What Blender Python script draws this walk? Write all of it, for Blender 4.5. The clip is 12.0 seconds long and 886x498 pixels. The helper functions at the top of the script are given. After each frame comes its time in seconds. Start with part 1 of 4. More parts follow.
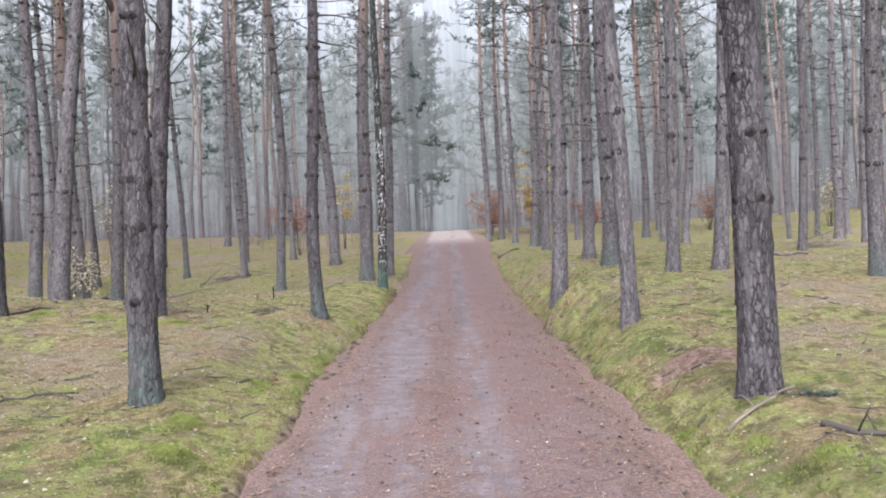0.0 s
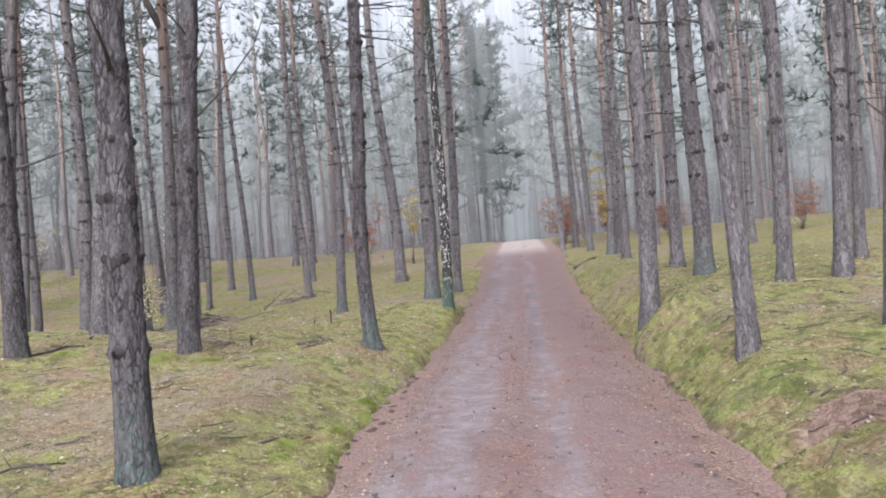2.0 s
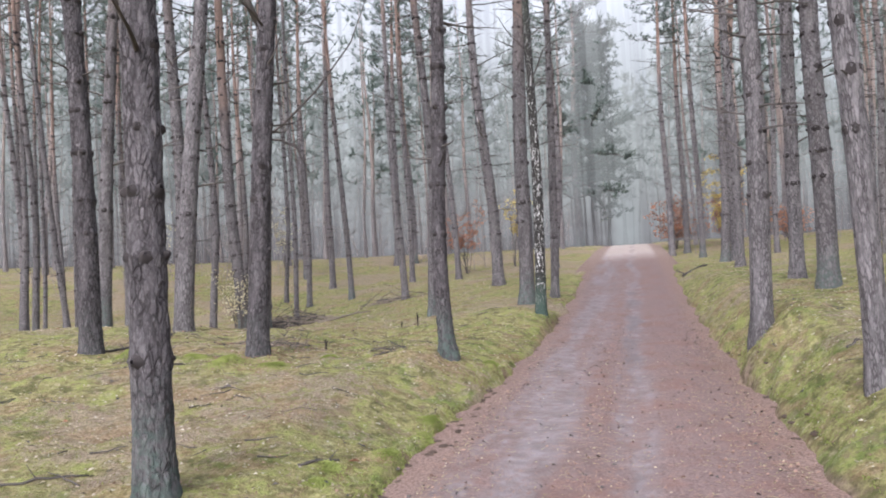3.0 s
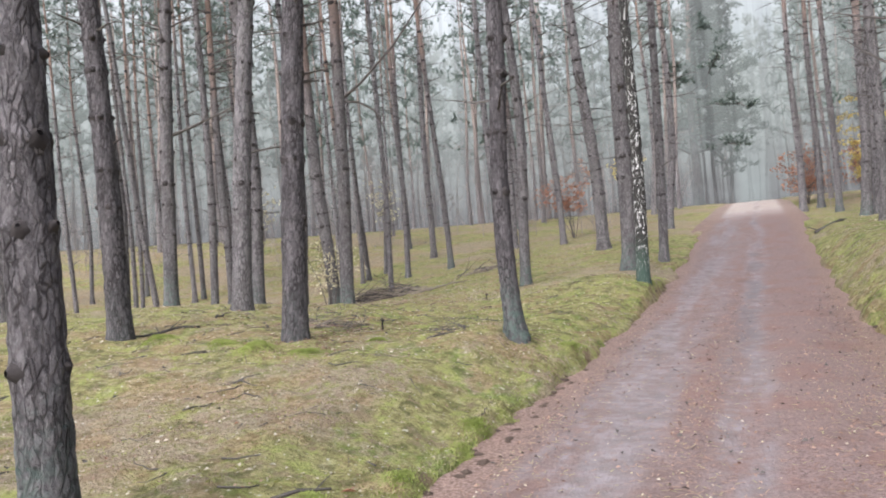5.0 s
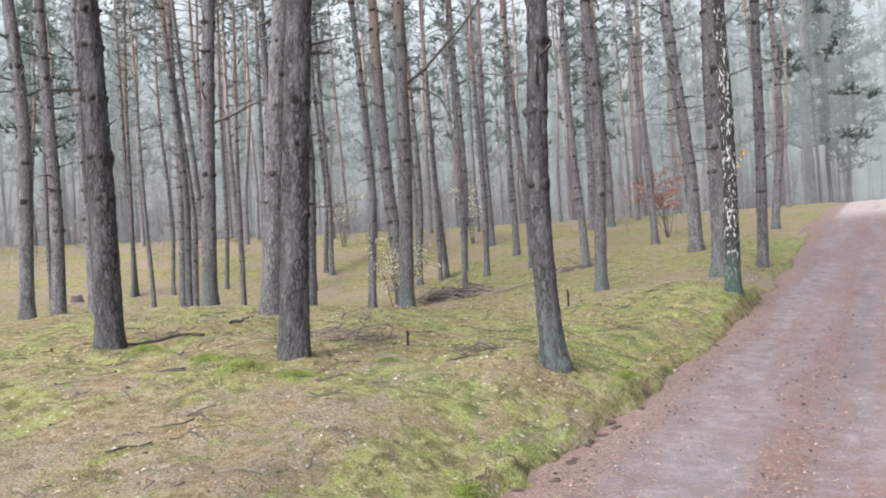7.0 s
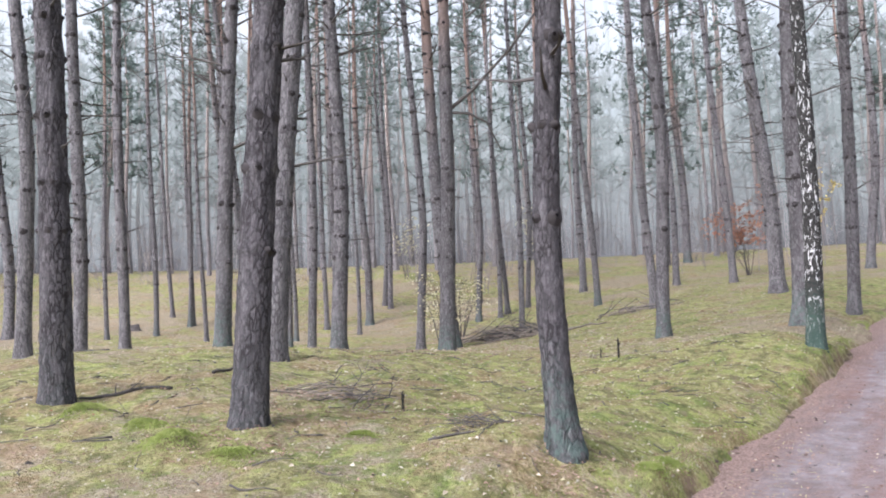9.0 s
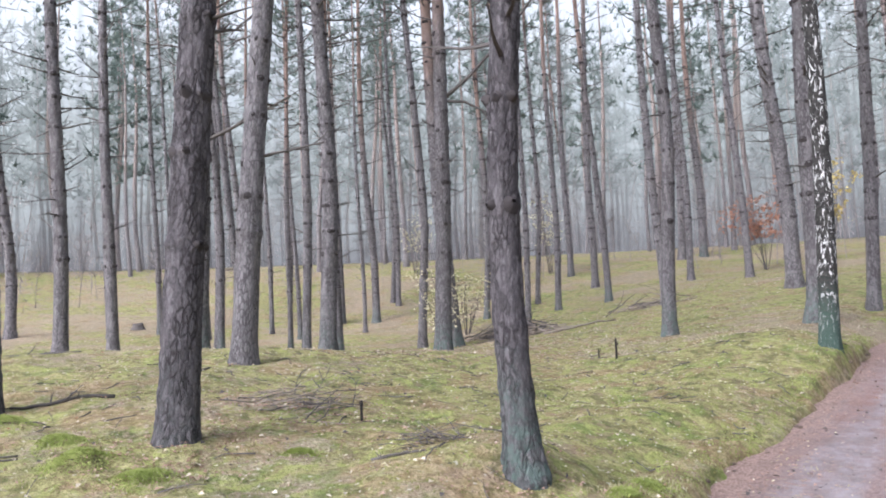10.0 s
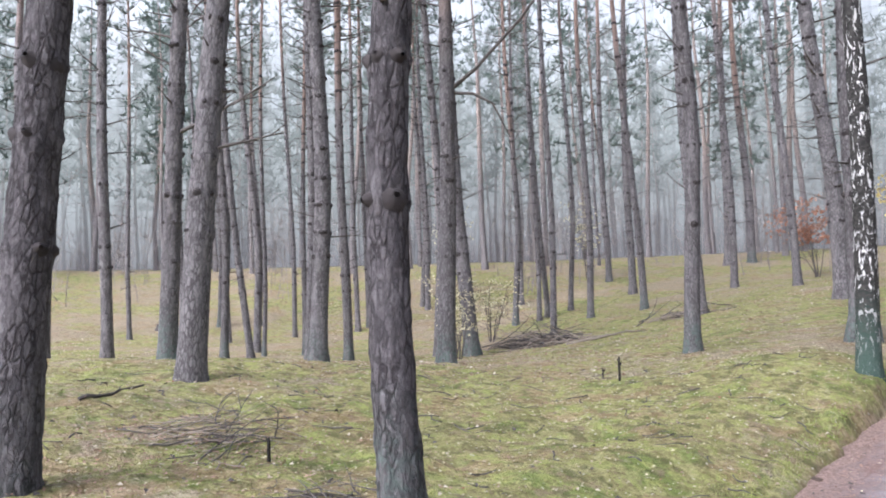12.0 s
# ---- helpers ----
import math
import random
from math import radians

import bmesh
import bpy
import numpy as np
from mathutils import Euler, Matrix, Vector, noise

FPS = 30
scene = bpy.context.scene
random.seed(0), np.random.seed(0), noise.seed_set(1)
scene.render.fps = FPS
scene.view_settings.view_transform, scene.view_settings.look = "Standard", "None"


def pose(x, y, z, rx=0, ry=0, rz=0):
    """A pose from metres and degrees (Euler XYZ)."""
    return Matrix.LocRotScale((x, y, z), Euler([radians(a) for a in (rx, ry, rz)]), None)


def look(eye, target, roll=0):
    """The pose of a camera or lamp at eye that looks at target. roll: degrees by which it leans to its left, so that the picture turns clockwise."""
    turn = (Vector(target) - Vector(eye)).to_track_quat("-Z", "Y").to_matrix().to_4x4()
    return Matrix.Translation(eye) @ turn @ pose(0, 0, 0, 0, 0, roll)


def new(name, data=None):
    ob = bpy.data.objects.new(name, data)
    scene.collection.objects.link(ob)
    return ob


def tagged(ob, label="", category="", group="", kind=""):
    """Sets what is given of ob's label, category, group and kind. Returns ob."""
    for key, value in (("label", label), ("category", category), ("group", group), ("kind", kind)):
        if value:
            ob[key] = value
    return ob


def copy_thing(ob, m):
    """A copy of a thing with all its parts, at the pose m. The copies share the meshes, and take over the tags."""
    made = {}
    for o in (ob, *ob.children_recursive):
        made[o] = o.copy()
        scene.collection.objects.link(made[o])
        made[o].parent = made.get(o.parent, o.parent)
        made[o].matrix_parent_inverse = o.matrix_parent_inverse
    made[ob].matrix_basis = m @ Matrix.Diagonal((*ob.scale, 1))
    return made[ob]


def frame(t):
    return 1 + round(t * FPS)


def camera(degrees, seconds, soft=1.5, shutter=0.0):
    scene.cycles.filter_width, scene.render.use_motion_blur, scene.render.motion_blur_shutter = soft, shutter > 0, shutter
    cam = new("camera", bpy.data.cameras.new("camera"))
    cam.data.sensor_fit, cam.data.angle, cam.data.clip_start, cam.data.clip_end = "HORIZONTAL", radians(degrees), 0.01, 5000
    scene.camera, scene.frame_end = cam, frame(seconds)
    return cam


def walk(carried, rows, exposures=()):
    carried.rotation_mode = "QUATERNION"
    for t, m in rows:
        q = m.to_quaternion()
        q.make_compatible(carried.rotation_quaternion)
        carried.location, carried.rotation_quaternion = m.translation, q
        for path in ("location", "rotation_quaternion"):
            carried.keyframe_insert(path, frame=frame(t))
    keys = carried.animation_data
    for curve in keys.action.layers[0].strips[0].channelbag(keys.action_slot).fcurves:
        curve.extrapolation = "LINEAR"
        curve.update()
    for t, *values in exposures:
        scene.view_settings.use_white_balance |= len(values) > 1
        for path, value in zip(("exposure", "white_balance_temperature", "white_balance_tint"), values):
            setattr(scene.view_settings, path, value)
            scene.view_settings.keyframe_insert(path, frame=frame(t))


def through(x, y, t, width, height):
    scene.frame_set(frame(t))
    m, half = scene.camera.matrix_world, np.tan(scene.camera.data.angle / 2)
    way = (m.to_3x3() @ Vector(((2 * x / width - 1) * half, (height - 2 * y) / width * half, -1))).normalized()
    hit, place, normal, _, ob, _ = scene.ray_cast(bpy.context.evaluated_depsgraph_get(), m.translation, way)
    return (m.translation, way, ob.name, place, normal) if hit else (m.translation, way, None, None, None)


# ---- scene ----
cam = camera(59.9, 12.0, soft=1.9)
PATH = [
    (0, (0.09, 0.12, 1.494), (0.071, 2.119, 1.541), -2.3),
    (0.5, (0.058, 0.49, 1.538), (0.094, 2.488, 1.604), -3.7),
    (1, (0.079, 0.923, 1.552), (0.052, 2.921, 1.629), -3.1),
    (1.5, (0.082, 1.286, 1.575), (-0.003, 3.283, 1.655), -3.4),
    (2, (0.143, 1.645, 1.608), (-0.062, 3.632, 1.694), -4.3),
    (2.5, (0.272, 2.039, 1.631), (-0.1, 4.001, 1.741), -3.6),
    (4.5, (0.441, 3.63, 1.651), (-0.214, 5.519, 1.712), -3.3),
    (5, (0.499, 4.071, 1.636), (-0.272, 5.916, 1.676), -4.3),
    (5.5, (0.545, 4.476, 1.643), (-0.317, 6.28, 1.674), -3.2),
    (6, (0.473, 4.856, 1.675), (-0.408, 6.651, 1.729), -3.0),
    (6.5, (0.493, 5.269, 1.688), (-0.456, 7.029, 1.736), -3.9),
    (7, (0.524, 5.609, 1.705), (-0.473, 7.342, 1.748), -3.1),
    (9, (0.404, 7.088, 1.824), (-0.757, 8.711, 1.957), -2.0),
    (9.5, (0.383, 7.512, 1.825), (-0.808, 9.112, 1.973), -2.3),
    (10, (0.373, 7.886, 1.829), (-0.828, 9.48, 1.954), -2.3),
    (10.5, (0.346, 8.27, 1.862), (-0.877, 9.85, 1.946), -3.1),
    (11, (0.451, 8.61, 1.879), (-0.82, 10.148, 2.022), -1.0),
    (11.5, (0.434, 8.93, 1.884), (-0.847, 10.457, 2.045), 0.0),
    (12, (0.348, 9.241, 1.902), (-0.955, 10.753, 2.036), -1.5),
]
walk(cam, [(t, look(eye, target, roll)) for t, eye, target, roll in PATH],
     exposures=[(0, 1.06, 6080, 14), (2.5, 1.06, 6120, 14), (4.5, 0.96, 6350, 11), (5.1, 1.16, 6300, 10), (7, 1.24, 6180, 10), (9.5, 1.35, 5930, 13), (12, 1.37, 5930, 13)])

# ---- world, sun, exposure ----
SUN_UP, SUN_ROUND = radians(40), radians(188)
world = bpy.data.worlds.new("overcast_sky")
scene.world = world
world.use_nodes = True
wn, wl = world.node_tree.nodes, world.node_tree.links
sky = wn.new("ShaderNodeTexSky")
sky.sky_type, sky.sun_disc = "NISHITA", False
sky.sun_elevation, sky.sun_rotation = SUN_UP, SUN_ROUND
sky.dust_density, sky.air_density = 4.0, 1.0
pale = wn.new("ShaderNodeHueSaturation")
pale.inputs["Saturation"].default_value = 0.42
wl.new(sky.outputs[0], pale.inputs["Color"])
wl.new(pale.outputs[0], wn["Background"].inputs[0])
wn["Background"].inputs[1].default_value = 0.15
lamp = bpy.data.lights.new("sun", "SUN")
lamp.energy, lamp.angle, lamp.color = 1.5, radians(40), (1.0, 0.98, 0.96)
sun = new("sun", lamp)
sun.matrix_basis = look((0, 0, 40), (-20 * math.sin(SUN_ROUND), -20 * math.cos(SUN_ROUND), 40 - 20 * math.tan(SUN_UP)))


# ---- materials ----
class Nodes:
    """Short hand for a node material."""

    def __init__(self, name, rough=0.9, spec=0.2):
        self.mat = bpy.data.materials.new(name)
        self.mat.use_nodes = True
        self.tree = self.mat.node_tree
        self.bsdf = self.tree.nodes["Principled BSDF"]
        self.bsdf.inputs["Roughness"].default_value = rough
        self.bsdf.inputs["Specular IOR Level"].default_value = spec
        self.coord = self.tree.nodes.new("ShaderNodeTexCoord").outputs["Object"]
        self.rand = self.tree.nodes.new("ShaderNodeObjectInfo").outputs["Random"]

    def put(self, socket, value):
        if isinstance(value, bpy.types.NodeSocket):
            self.tree.links.new(value, socket)
        else:
            socket.default_value = value

    def math(self, op, a, b=0.0, c=None):
        n = self.tree.nodes.new("ShaderNodeMath")
        n.operation = op
        self.put(n.inputs[0], a)
        self.put(n.inputs[1], b)
        if c is not None:
            self.put(n.inputs[2], c)
        return n.outputs[0]

    def xyz(self, v=None):
        n = self.tree.nodes.new("ShaderNodeSeparateXYZ")
        self.put(n.inputs[0], v or self.coord)
        return n.outputs

    def scaled(self, sx, sy, sz, shift=None):
        n = self.tree.nodes.new("ShaderNodeMapping")
        self.put(n.inputs["Vector"], self.coord)
        n.inputs["Scale"].default_value = (sx, sy, sz)
        if shift is not None:
            self.put(n.inputs["Location"], shift)
        return n.outputs[0]

    def noise(self, scale, detail=3.0, rough=0.55, vector=None, warp=0.0):
        n = self.tree.nodes.new("ShaderNodeTexNoise")
        self.put(n.inputs["Vector"], vector or self.coord)
        n.inputs["Scale"].default_value, n.inputs["Detail"].default_value = scale, detail
        n.inputs["Roughness"].default_value, n.inputs["Distortion"].default_value = rough, warp
        return n.outputs["Fac"]

    def cells(self, scale, vector=None, feature="DISTANCE_TO_EDGE"):
        n = self.tree.nodes.new("ShaderNodeTexVoronoi")
        n.feature = feature
        self.put(n.inputs["Vector"], vector or self.coord)
        n.inputs["Scale"].default_value = scale
        return n.outputs["Distance"]

    def ramp(self, fac, lo, hi, a=0.0, b=1.0):
        n = self.tree.nodes.new("ShaderNodeMapRange")
        n.interpolation_type = "SMOOTHSTEP"
        self.put(n.inputs[0], fac)
        for k, v in zip((1, 2, 3, 4), (lo, hi, a, b)):
            n.inputs[k].default_value = v
        return n.outputs[0]

    def mix(self, fac, a, b):
        n = self.tree.nodes.new("ShaderNodeMix")
        n.data_type = "RGBA"
        self.put(n.inputs["Factor"], fac)
        for name, v in (("A", a), ("B", b)):
            s = [k for k in n.inputs if k.name == name and k.type == "RGBA"][0]
            self.put(s, v if isinstance(v, bpy.types.NodeSocket) else (*v, 1.0))
        return [k for k in n.outputs if k.type == "RGBA"][0]

    def finish(self, colour, height=None, strength=0.5, distance=0.02):
        self.put(self.bsdf.inputs["Base Color"], colour if isinstance(colour, bpy.types.NodeSocket) else (*colour, 1.0))
        if height is not None:
            n = self.tree.nodes.new("ShaderNodeBump")
            n.inputs["Strength"].default_value, n.inputs["Distance"].default_value = strength, distance
            self.put(n.inputs["Height"], height)
            self.put(self.bsdf.inputs["Normal"], n.outputs[0])
        return self.mat


def bark_material(name, plate_a, plate_b, crack, orange, orange_from, orange_to, algae=1.0, green=(0.45, 0.8)):
    """Scaly bark: grey plates split by long cracks, thin orange skin higher up, algae at the foot."""
    n = Nodes(name, 0.92, 0.15)
    shift = n.math("MULTIPLY", n.rand, 37.0)
    long = n.scaled(22, 22, 5.5, shift)
    flat = n.scaled(52, 52, 27, shift)
    bent = n.tree.nodes.new("ShaderNodeVectorMath")
    bent.operation = "MULTIPLY_ADD"
    wave = n.noise(3.0, 4, 0.65, n.scaled(9, 9, 5, shift))
    n.put(bent.inputs[0], wave)
    bent.inputs[1].default_value = (1.1, 1.1, 1.0)
    n.put(bent.inputs[2], n.scaled(32, 32, 11, shift))
    split = n.cells(1.0, bent.outputs[0])
    split2 = n.math("ABSOLUTE", n.math("SUBTRACT", n.noise(0.8, 2, 0.5, flat, 0.8), 0.5))
    open_ = n.math("MAXIMUM", n.math("MULTIPLY", n.ramp(split, 0.0, 0.22, 0.9, 0.0), n.ramp(n.noise(0.6, 2, 0.5, long), 0.36, 0.58, 0.35, 1.0)), n.ramp(split2, 0.0, 0.03, 0.5, 0.0))
    tint = n.tree.nodes.new("ShaderNodeTexVoronoi")
    n.put(tint.inputs["Vector"], bent.outputs[0])
    tint.inputs["Scale"].default_value = 1.0
    shade = n.xyz(tint.outputs["Color"])[0]
    fine = n.noise(1.3, 5, 0.7, flat)
    tone = n.noise(0.35, 4, 0.65, long)
    z = n.xyz()[2]
    up = n.math("ADD", z, n.math("MULTIPLY_ADD", n.noise(1.3, 2), 3.0, n.math("MULTIPLY_ADD", n.rand, 6.5, -5.2)))
    grey = n.mix(n.ramp(n.math("MULTIPLY_ADD", tone, 0.5, n.math("MULTIPLY_ADD", fine, 0.35, n.math("MULTIPLY_ADD", shade, 0.22, -0.03))), 0.36, 0.66), plate_a, plate_b)
    skin = n.mix(n.ramp(fine, 0.3, 0.7), orange, tuple(0.72 * c for c in orange))
    col = n.mix(n.ramp(up, orange_from, orange_to), grey, skin)
    col = n.mix(n.math("MULTIPLY", open_, n.ramp(up, orange_from, orange_to, 0.9, 0.25)), col, crack)
    col = n.mix(n.ramp(fine, 0.57, 0.72, 0.0, 0.6), col, (0.33, 0.315, 0.335))
    col = n.mix(n.math("MULTIPLY", n.rand, 0.32), col, crack)
    low = n.math("ADD", z, n.math("MULTIPLY", n.noise(6.0, 4, 0.65), 1.1))
    col = n.mix(n.math("MULTIPLY", n.math("MULTIPLY", n.ramp(low, 0.55, 1.4, 0.75 * algae, 0.0), n.ramp(n.rand, *green)), n.ramp(n.noise(13, 4, 0.65), 0.40, 0.62, 0.15, 1.0)), col, (0.11, 0.16, 0.145))
    high = n.math("SUBTRACT", n.math("MULTIPLY", fine, 0.7), n.math("MULTIPLY", open_, 0.8))
    return n.finish(col, high, 0.9, 0.014)


# Plates lifted paler than the near trunks', to put haze on mid-distance pines.
BARK = bark_material("pine_bark", (0.155, 0.144, 0.152), (0.285, 0.266, 0.28), (0.055, 0.049, 0.053), (0.37, 0.255, 0.215), 7.0, 11.0)
BARK_OLD = bark_material("old_pine_bark", (0.095, 0.087, 0.095), (0.215, 0.198, 0.213), (0.024, 0.020, 0.022), (0.37, 0.255, 0.215), 7.0, 11.0, 0.2)
BARK_MOSSY = bark_material("mossy_pine_bark", (0.095, 0.087, 0.095), (0.215, 0.198, 0.213), (0.024, 0.020, 0.022), (0.37, 0.255, 0.215), 7.0, 11.0, 1.0, (-1.0, -0.5))
# Pale copy of the pine bark: haze painted into the far trunks' colour.
BARK_FAR = bark_material("hazed_far_bark", (0.215, 0.197, 0.207), (0.34, 0.312, 0.326), (0.11, 0.098, 0.103), (0.38, 0.31, 0.285), 6.0, 10.5, 0.2)

n = Nodes("dead_branch_bark", 0.95, 0.1)
DEADWOOD = n.finish(n.mix(n.noise(9, 4, 0.6), (0.055, 0.048, 0.046), (0.15, 0.135, 0.13)), n.noise(40, 3), 0.5, 0.01)

n = Nodes("knot_wood", 0.95, 0.1)
KNOT = n.finish(n.mix(n.noise(14, 3), (0.03, 0.026, 0.027), (0.075, 0.066, 0.068)), n.noise(30, 3), 0.6, 0.01)

n = Nodes("charred_wood", 0.9, 0.2)
CHARRED = n.finish(n.mix(n.noise(12, 3), (0.012, 0.011, 0.011), (0.04, 0.035, 0.033)), n.noise(60, 3), 0.5, 0.01)

n = Nodes("bleached_wood", 0.9, 0.15)
PALEWOOD = n.finish(n.mix(n.noise(7, 4, 0.6), (0.16, 0.13, 0.11), (0.36, 0.31, 0.27)), n.noise(50, 3), 0.4, 0.01)

n = Nodes("birch_bark", 0.75, 0.25)
shift = n.math("MULTIPLY", n.rand, 11.0)
strip = n.noise(1.0, 4, 0.65, n.scaled(22, 22, 7.0, shift), 1.2)
flake = n.noise(2.3, 3, 0.6, n.scaled(9, 9, 16, shift))
zz = n.xyz()[2]
white = n.math("MULTIPLY", n.ramp(strip, 0.565, 0.60), n.ramp(zz, 0.3, 1.1, 0.25, 1.0))
white = n.math("MULTIPLY", white, n.ramp(n.math("ADD", zz, n.math("MULTIPLY", n.noise(1.1, 2), 2.5)), 4.6, 7.0, 1.0, 0.25))
dark = n.mix(n.ramp(flake, 0.35, 0.7), (0.018, 0.017, 0.017), (0.06, 0.056, 0.054))
dark = n.mix(n.ramp(n.math("ADD", zz, flake), 0.7, 1.5, 0.6, 0.0), dark, (0.06, 0.11, 0.09))
dark = n.mix(n.ramp(zz, 5.0, 8.0, 0.0, 0.55), dark, (0.09, 0.12, 0.10))
BIRCH = n.finish(n.mix(white, dark, (0.66, 0.65, 0.66)), n.math("SUBTRACT", strip, n.math("MULTIPLY", flake, 0.6)), 0.8, 0.02)


def leaf_material(name, a, b, scale=1.5, through=0.25):
    n = Nodes(name, 0.8, 0.15)
    n.bsdf.inputs["Transmission Weight"].default_value = 0.0
    mat = n.finish(n.mix(n.ramp(n.noise(scale, 3), 0.3, 0.7), a, b))
    t = n.tree
    soft, both = t.nodes.new("ShaderNodeBsdfTranslucent"), t.nodes.new("ShaderNodeMixShader")
    t.links.new(n.bsdf.inputs["Base Color"].links[0].from_socket, soft.inputs[0])
    both.inputs[0].default_value = through
    t.links.new(n.bsdf.outputs[0], both.inputs[1])
    t.links.new(soft.outputs[0], both.inputs[2])
    t.links.new(both.outputs[0], t.nodes["Material Output"].inputs[0])
    return mat


NEEDLES = leaf_material("pine_needles", (0.14, 0.175, 0.155), (0.20, 0.245, 0.22), 0.9, 0.6)
YELLOW = leaf_material("yellow_leaves", (0.50, 0.38, 0.12), (0.66, 0.55, 0.24), 3.0, 0.4)
CREAM = leaf_material("pale_dry_leaves", (0.50, 0.44, 0.28), (0.66, 0.62, 0.46), 3.0, 0.4)
RUST = leaf_material("rust_leaves", (0.30, 0.14, 0.10), (0.45, 0.25, 0.17), 3.0, 0.3)
LITTER = leaf_material("fallen_leaf", (0.34, 0.27, 0.20), (0.60, 0.54, 0.45), 2.3, 0.1)
MOSSBLADE = leaf_material("moss_shoots", (0.12, 0.135, 0.04), (0.31, 0.305, 0.12), 1.1, 0.25)
MOSSGREEN = leaf_material("green_moss", (0.19, 0.235, 0.06), (0.34, 0.385, 0.13), 4.0, 0.25)
DRYGRASS = leaf_material("dry_grass", (0.34, 0.29, 0.17), (0.45, 0.42, 0.26), 3.0, 0.25)
NEEDLELITTER = leaf_material("needle_litter", (0.22, 0.135, 0.105), (0.40, 0.275, 0.22), 2.0, 0.0)

# Forest floor: feather moss, brown needle litter, thin soil.
n = Nodes("mossy_floor", 0.95, 0.1)
big, mid, small, tiny = n.noise(0.32, 3), n.noise(1.7, 4, 0.6), n.noise(11, 4, 0.65), n.noise(90, 3, 0.7)
moss = n.mix(n.ramp(small, 0.32, 0.68), (0.21, 0.192, 0.085), (0.42, 0.395, 0.19))
moss = n.mix(n.ramp(mid, 0.50, 0.60, 0.0, 0.8), moss, (0.165, 0.225, 0.06))
clump = n.noise(5.5, 3, 0.55, n.scaled(1, 1, 1, (3.0, 8.0, 4.0)))
moss = n.mix(n.ramp(clump, 0.53, 0.60, 0.0, 0.85), moss, (0.335, 0.36, 0.125))
# Dark pits paint the shade between moss clumps into the colour.
moss = n.mix(n.ramp(clump, 0.37, 0.46, 0.7, 0.0), moss, (0.11, 0.108, 0.05))
brown = n.mix(n.ramp(tiny, 0.35, 0.65), (0.24, 0.168, 0.135), (0.49, 0.39, 0.33))
bare = n.math("ADD", n.math("MULTIPLY", big, 0.9), n.math("MULTIPLY_ADD", mid, 0.5, n.math("MULTIPLY", small, 0.35)))
fx, fy, fz = n.xyz()
far_left = n.ramp(n.math("ADD", n.math("MULTIPLY", fx, -0.75), n.math("MULTIPLY", fy, 0.66)), 16.0, 32.0, 0.0, 0.085)
bare = n.math("ADD", bare, far_left)
col = n.mix(n.ramp(bare, 0.905, 1.03, 0.0, 0.8), moss, brown)
thin = n.noise(1.5, 5, 0.66, n.scaled(1, 1, 1, (1.0, 4.0, 6.0)))
col = n.mix(n.ramp(thin, 0.51, 0.60, 0.0, 0.72), col, n.mix(n.ramp(small, 0.35, 0.65), (0.24, 0.16, 0.095), (0.43, 0.32, 0.21)))
streak = n.noise(4.2, 5, 0.7)
crumb = n.noise(7.0, 5, 0.72, n.scaled(1, 1, 1, (4.0, 3.0, 2.0)))
col = n.mix(n.ramp(crumb, 0.55, 0.68, 0.0, 0.5), col, (0.16, 0.115, 0.075))
col = n.mix(n.ramp(crumb, 0.33, 0.45, 0.45, 0.0), col, (0.46, 0.42, 0.28))
col = n.mix(n.ramp(n.noise(38, 3, 0.65, n.scaled(1, 1, 1, (2.0, 7.0, 1.0))), 0.45, 0.68, 0.0, 0.55), col, (0.12, 0.115, 0.05))
col = n.mix(n.ramp(streak, 0.53, 0.66, 0.0, 0.65), col, (0.27, 0.20, 0.15))
col = n.mix(n.ramp(n.noise(3.1, 4, 0.65, n.scaled(1, 1, 1, (5.0, 5.0, 5.0))), 0.55, 0.72, 0.0, 0.5), col, (0.13, 0.15, 0.05))
col = n.mix(n.ramp(tiny, 0.60, 0.82, 0.0, 0.45), col, (0.38, 0.34, 0.24))
col = n.mix(n.ramp(n.noise(23, 2, 0.5, n.scaled(1, 1, 1, (9.0, 9.0, 9.0))), 0.675, 0.72, 0.0, 0.75), col, (0.58, 0.54, 0.46))
col = n.mix(n.ramp(n.noise(34, 2, 0.5), 0.66, 0.74, 0.0, 0.7), col, (0.13, 0.085, 0.055))
# A bare patch of red-brown litter beside the track.
px, py = n.math("DIVIDE", n.math("SUBTRACT", fx, 2.25), 0.5), n.math("DIVIDE", n.math("SUBTRACT", fy, 6.95), 0.32)
ring = n.math("ADD", n.math("MULTIPLY", px, px), n.math("MULTIPLY_ADD", py, py, n.math("MULTIPLY_ADD", n.noise(5.0, 4, 0.6), 1.6, -0.8)))
col = n.mix(n.ramp(ring, 0.6, 1.1, 0.9, 0.0), col, n.mix(n.ramp(small, 0.35, 0.65), (0.24, 0.15, 0.125), (0.46, 0.33, 0.285)))
# Bare dark soil shows on the broken edge beside the track.
off = n.math("ABSOLUTE", n.math("SUBTRACT", fx, 0.12))
edge = n.math("MULTIPLY", n.ramp(n.math("ADD", off, n.math("MULTIPLY", n.math("SUBTRACT", mid, 0.5), 0.4)), 1.34, 1.47, 1.0, 0.0), 0.8)
col = n.mix(edge, col, n.mix(n.ramp(small, 0.36, 0.62), (0.12, 0.085, 0.072), (0.33, 0.24, 0.205)))
FLOOR = n.finish(col, n.math("MULTIPLY_ADD", clump, 1.2, n.math("MULTIPLY_ADD", small, 0.9, n.math("MULTIPLY_ADD", n.noise(38, 3, 0.65), 0.8, n.math("MULTIPLY", tiny, 0.6)))), 1.0, 0.036)

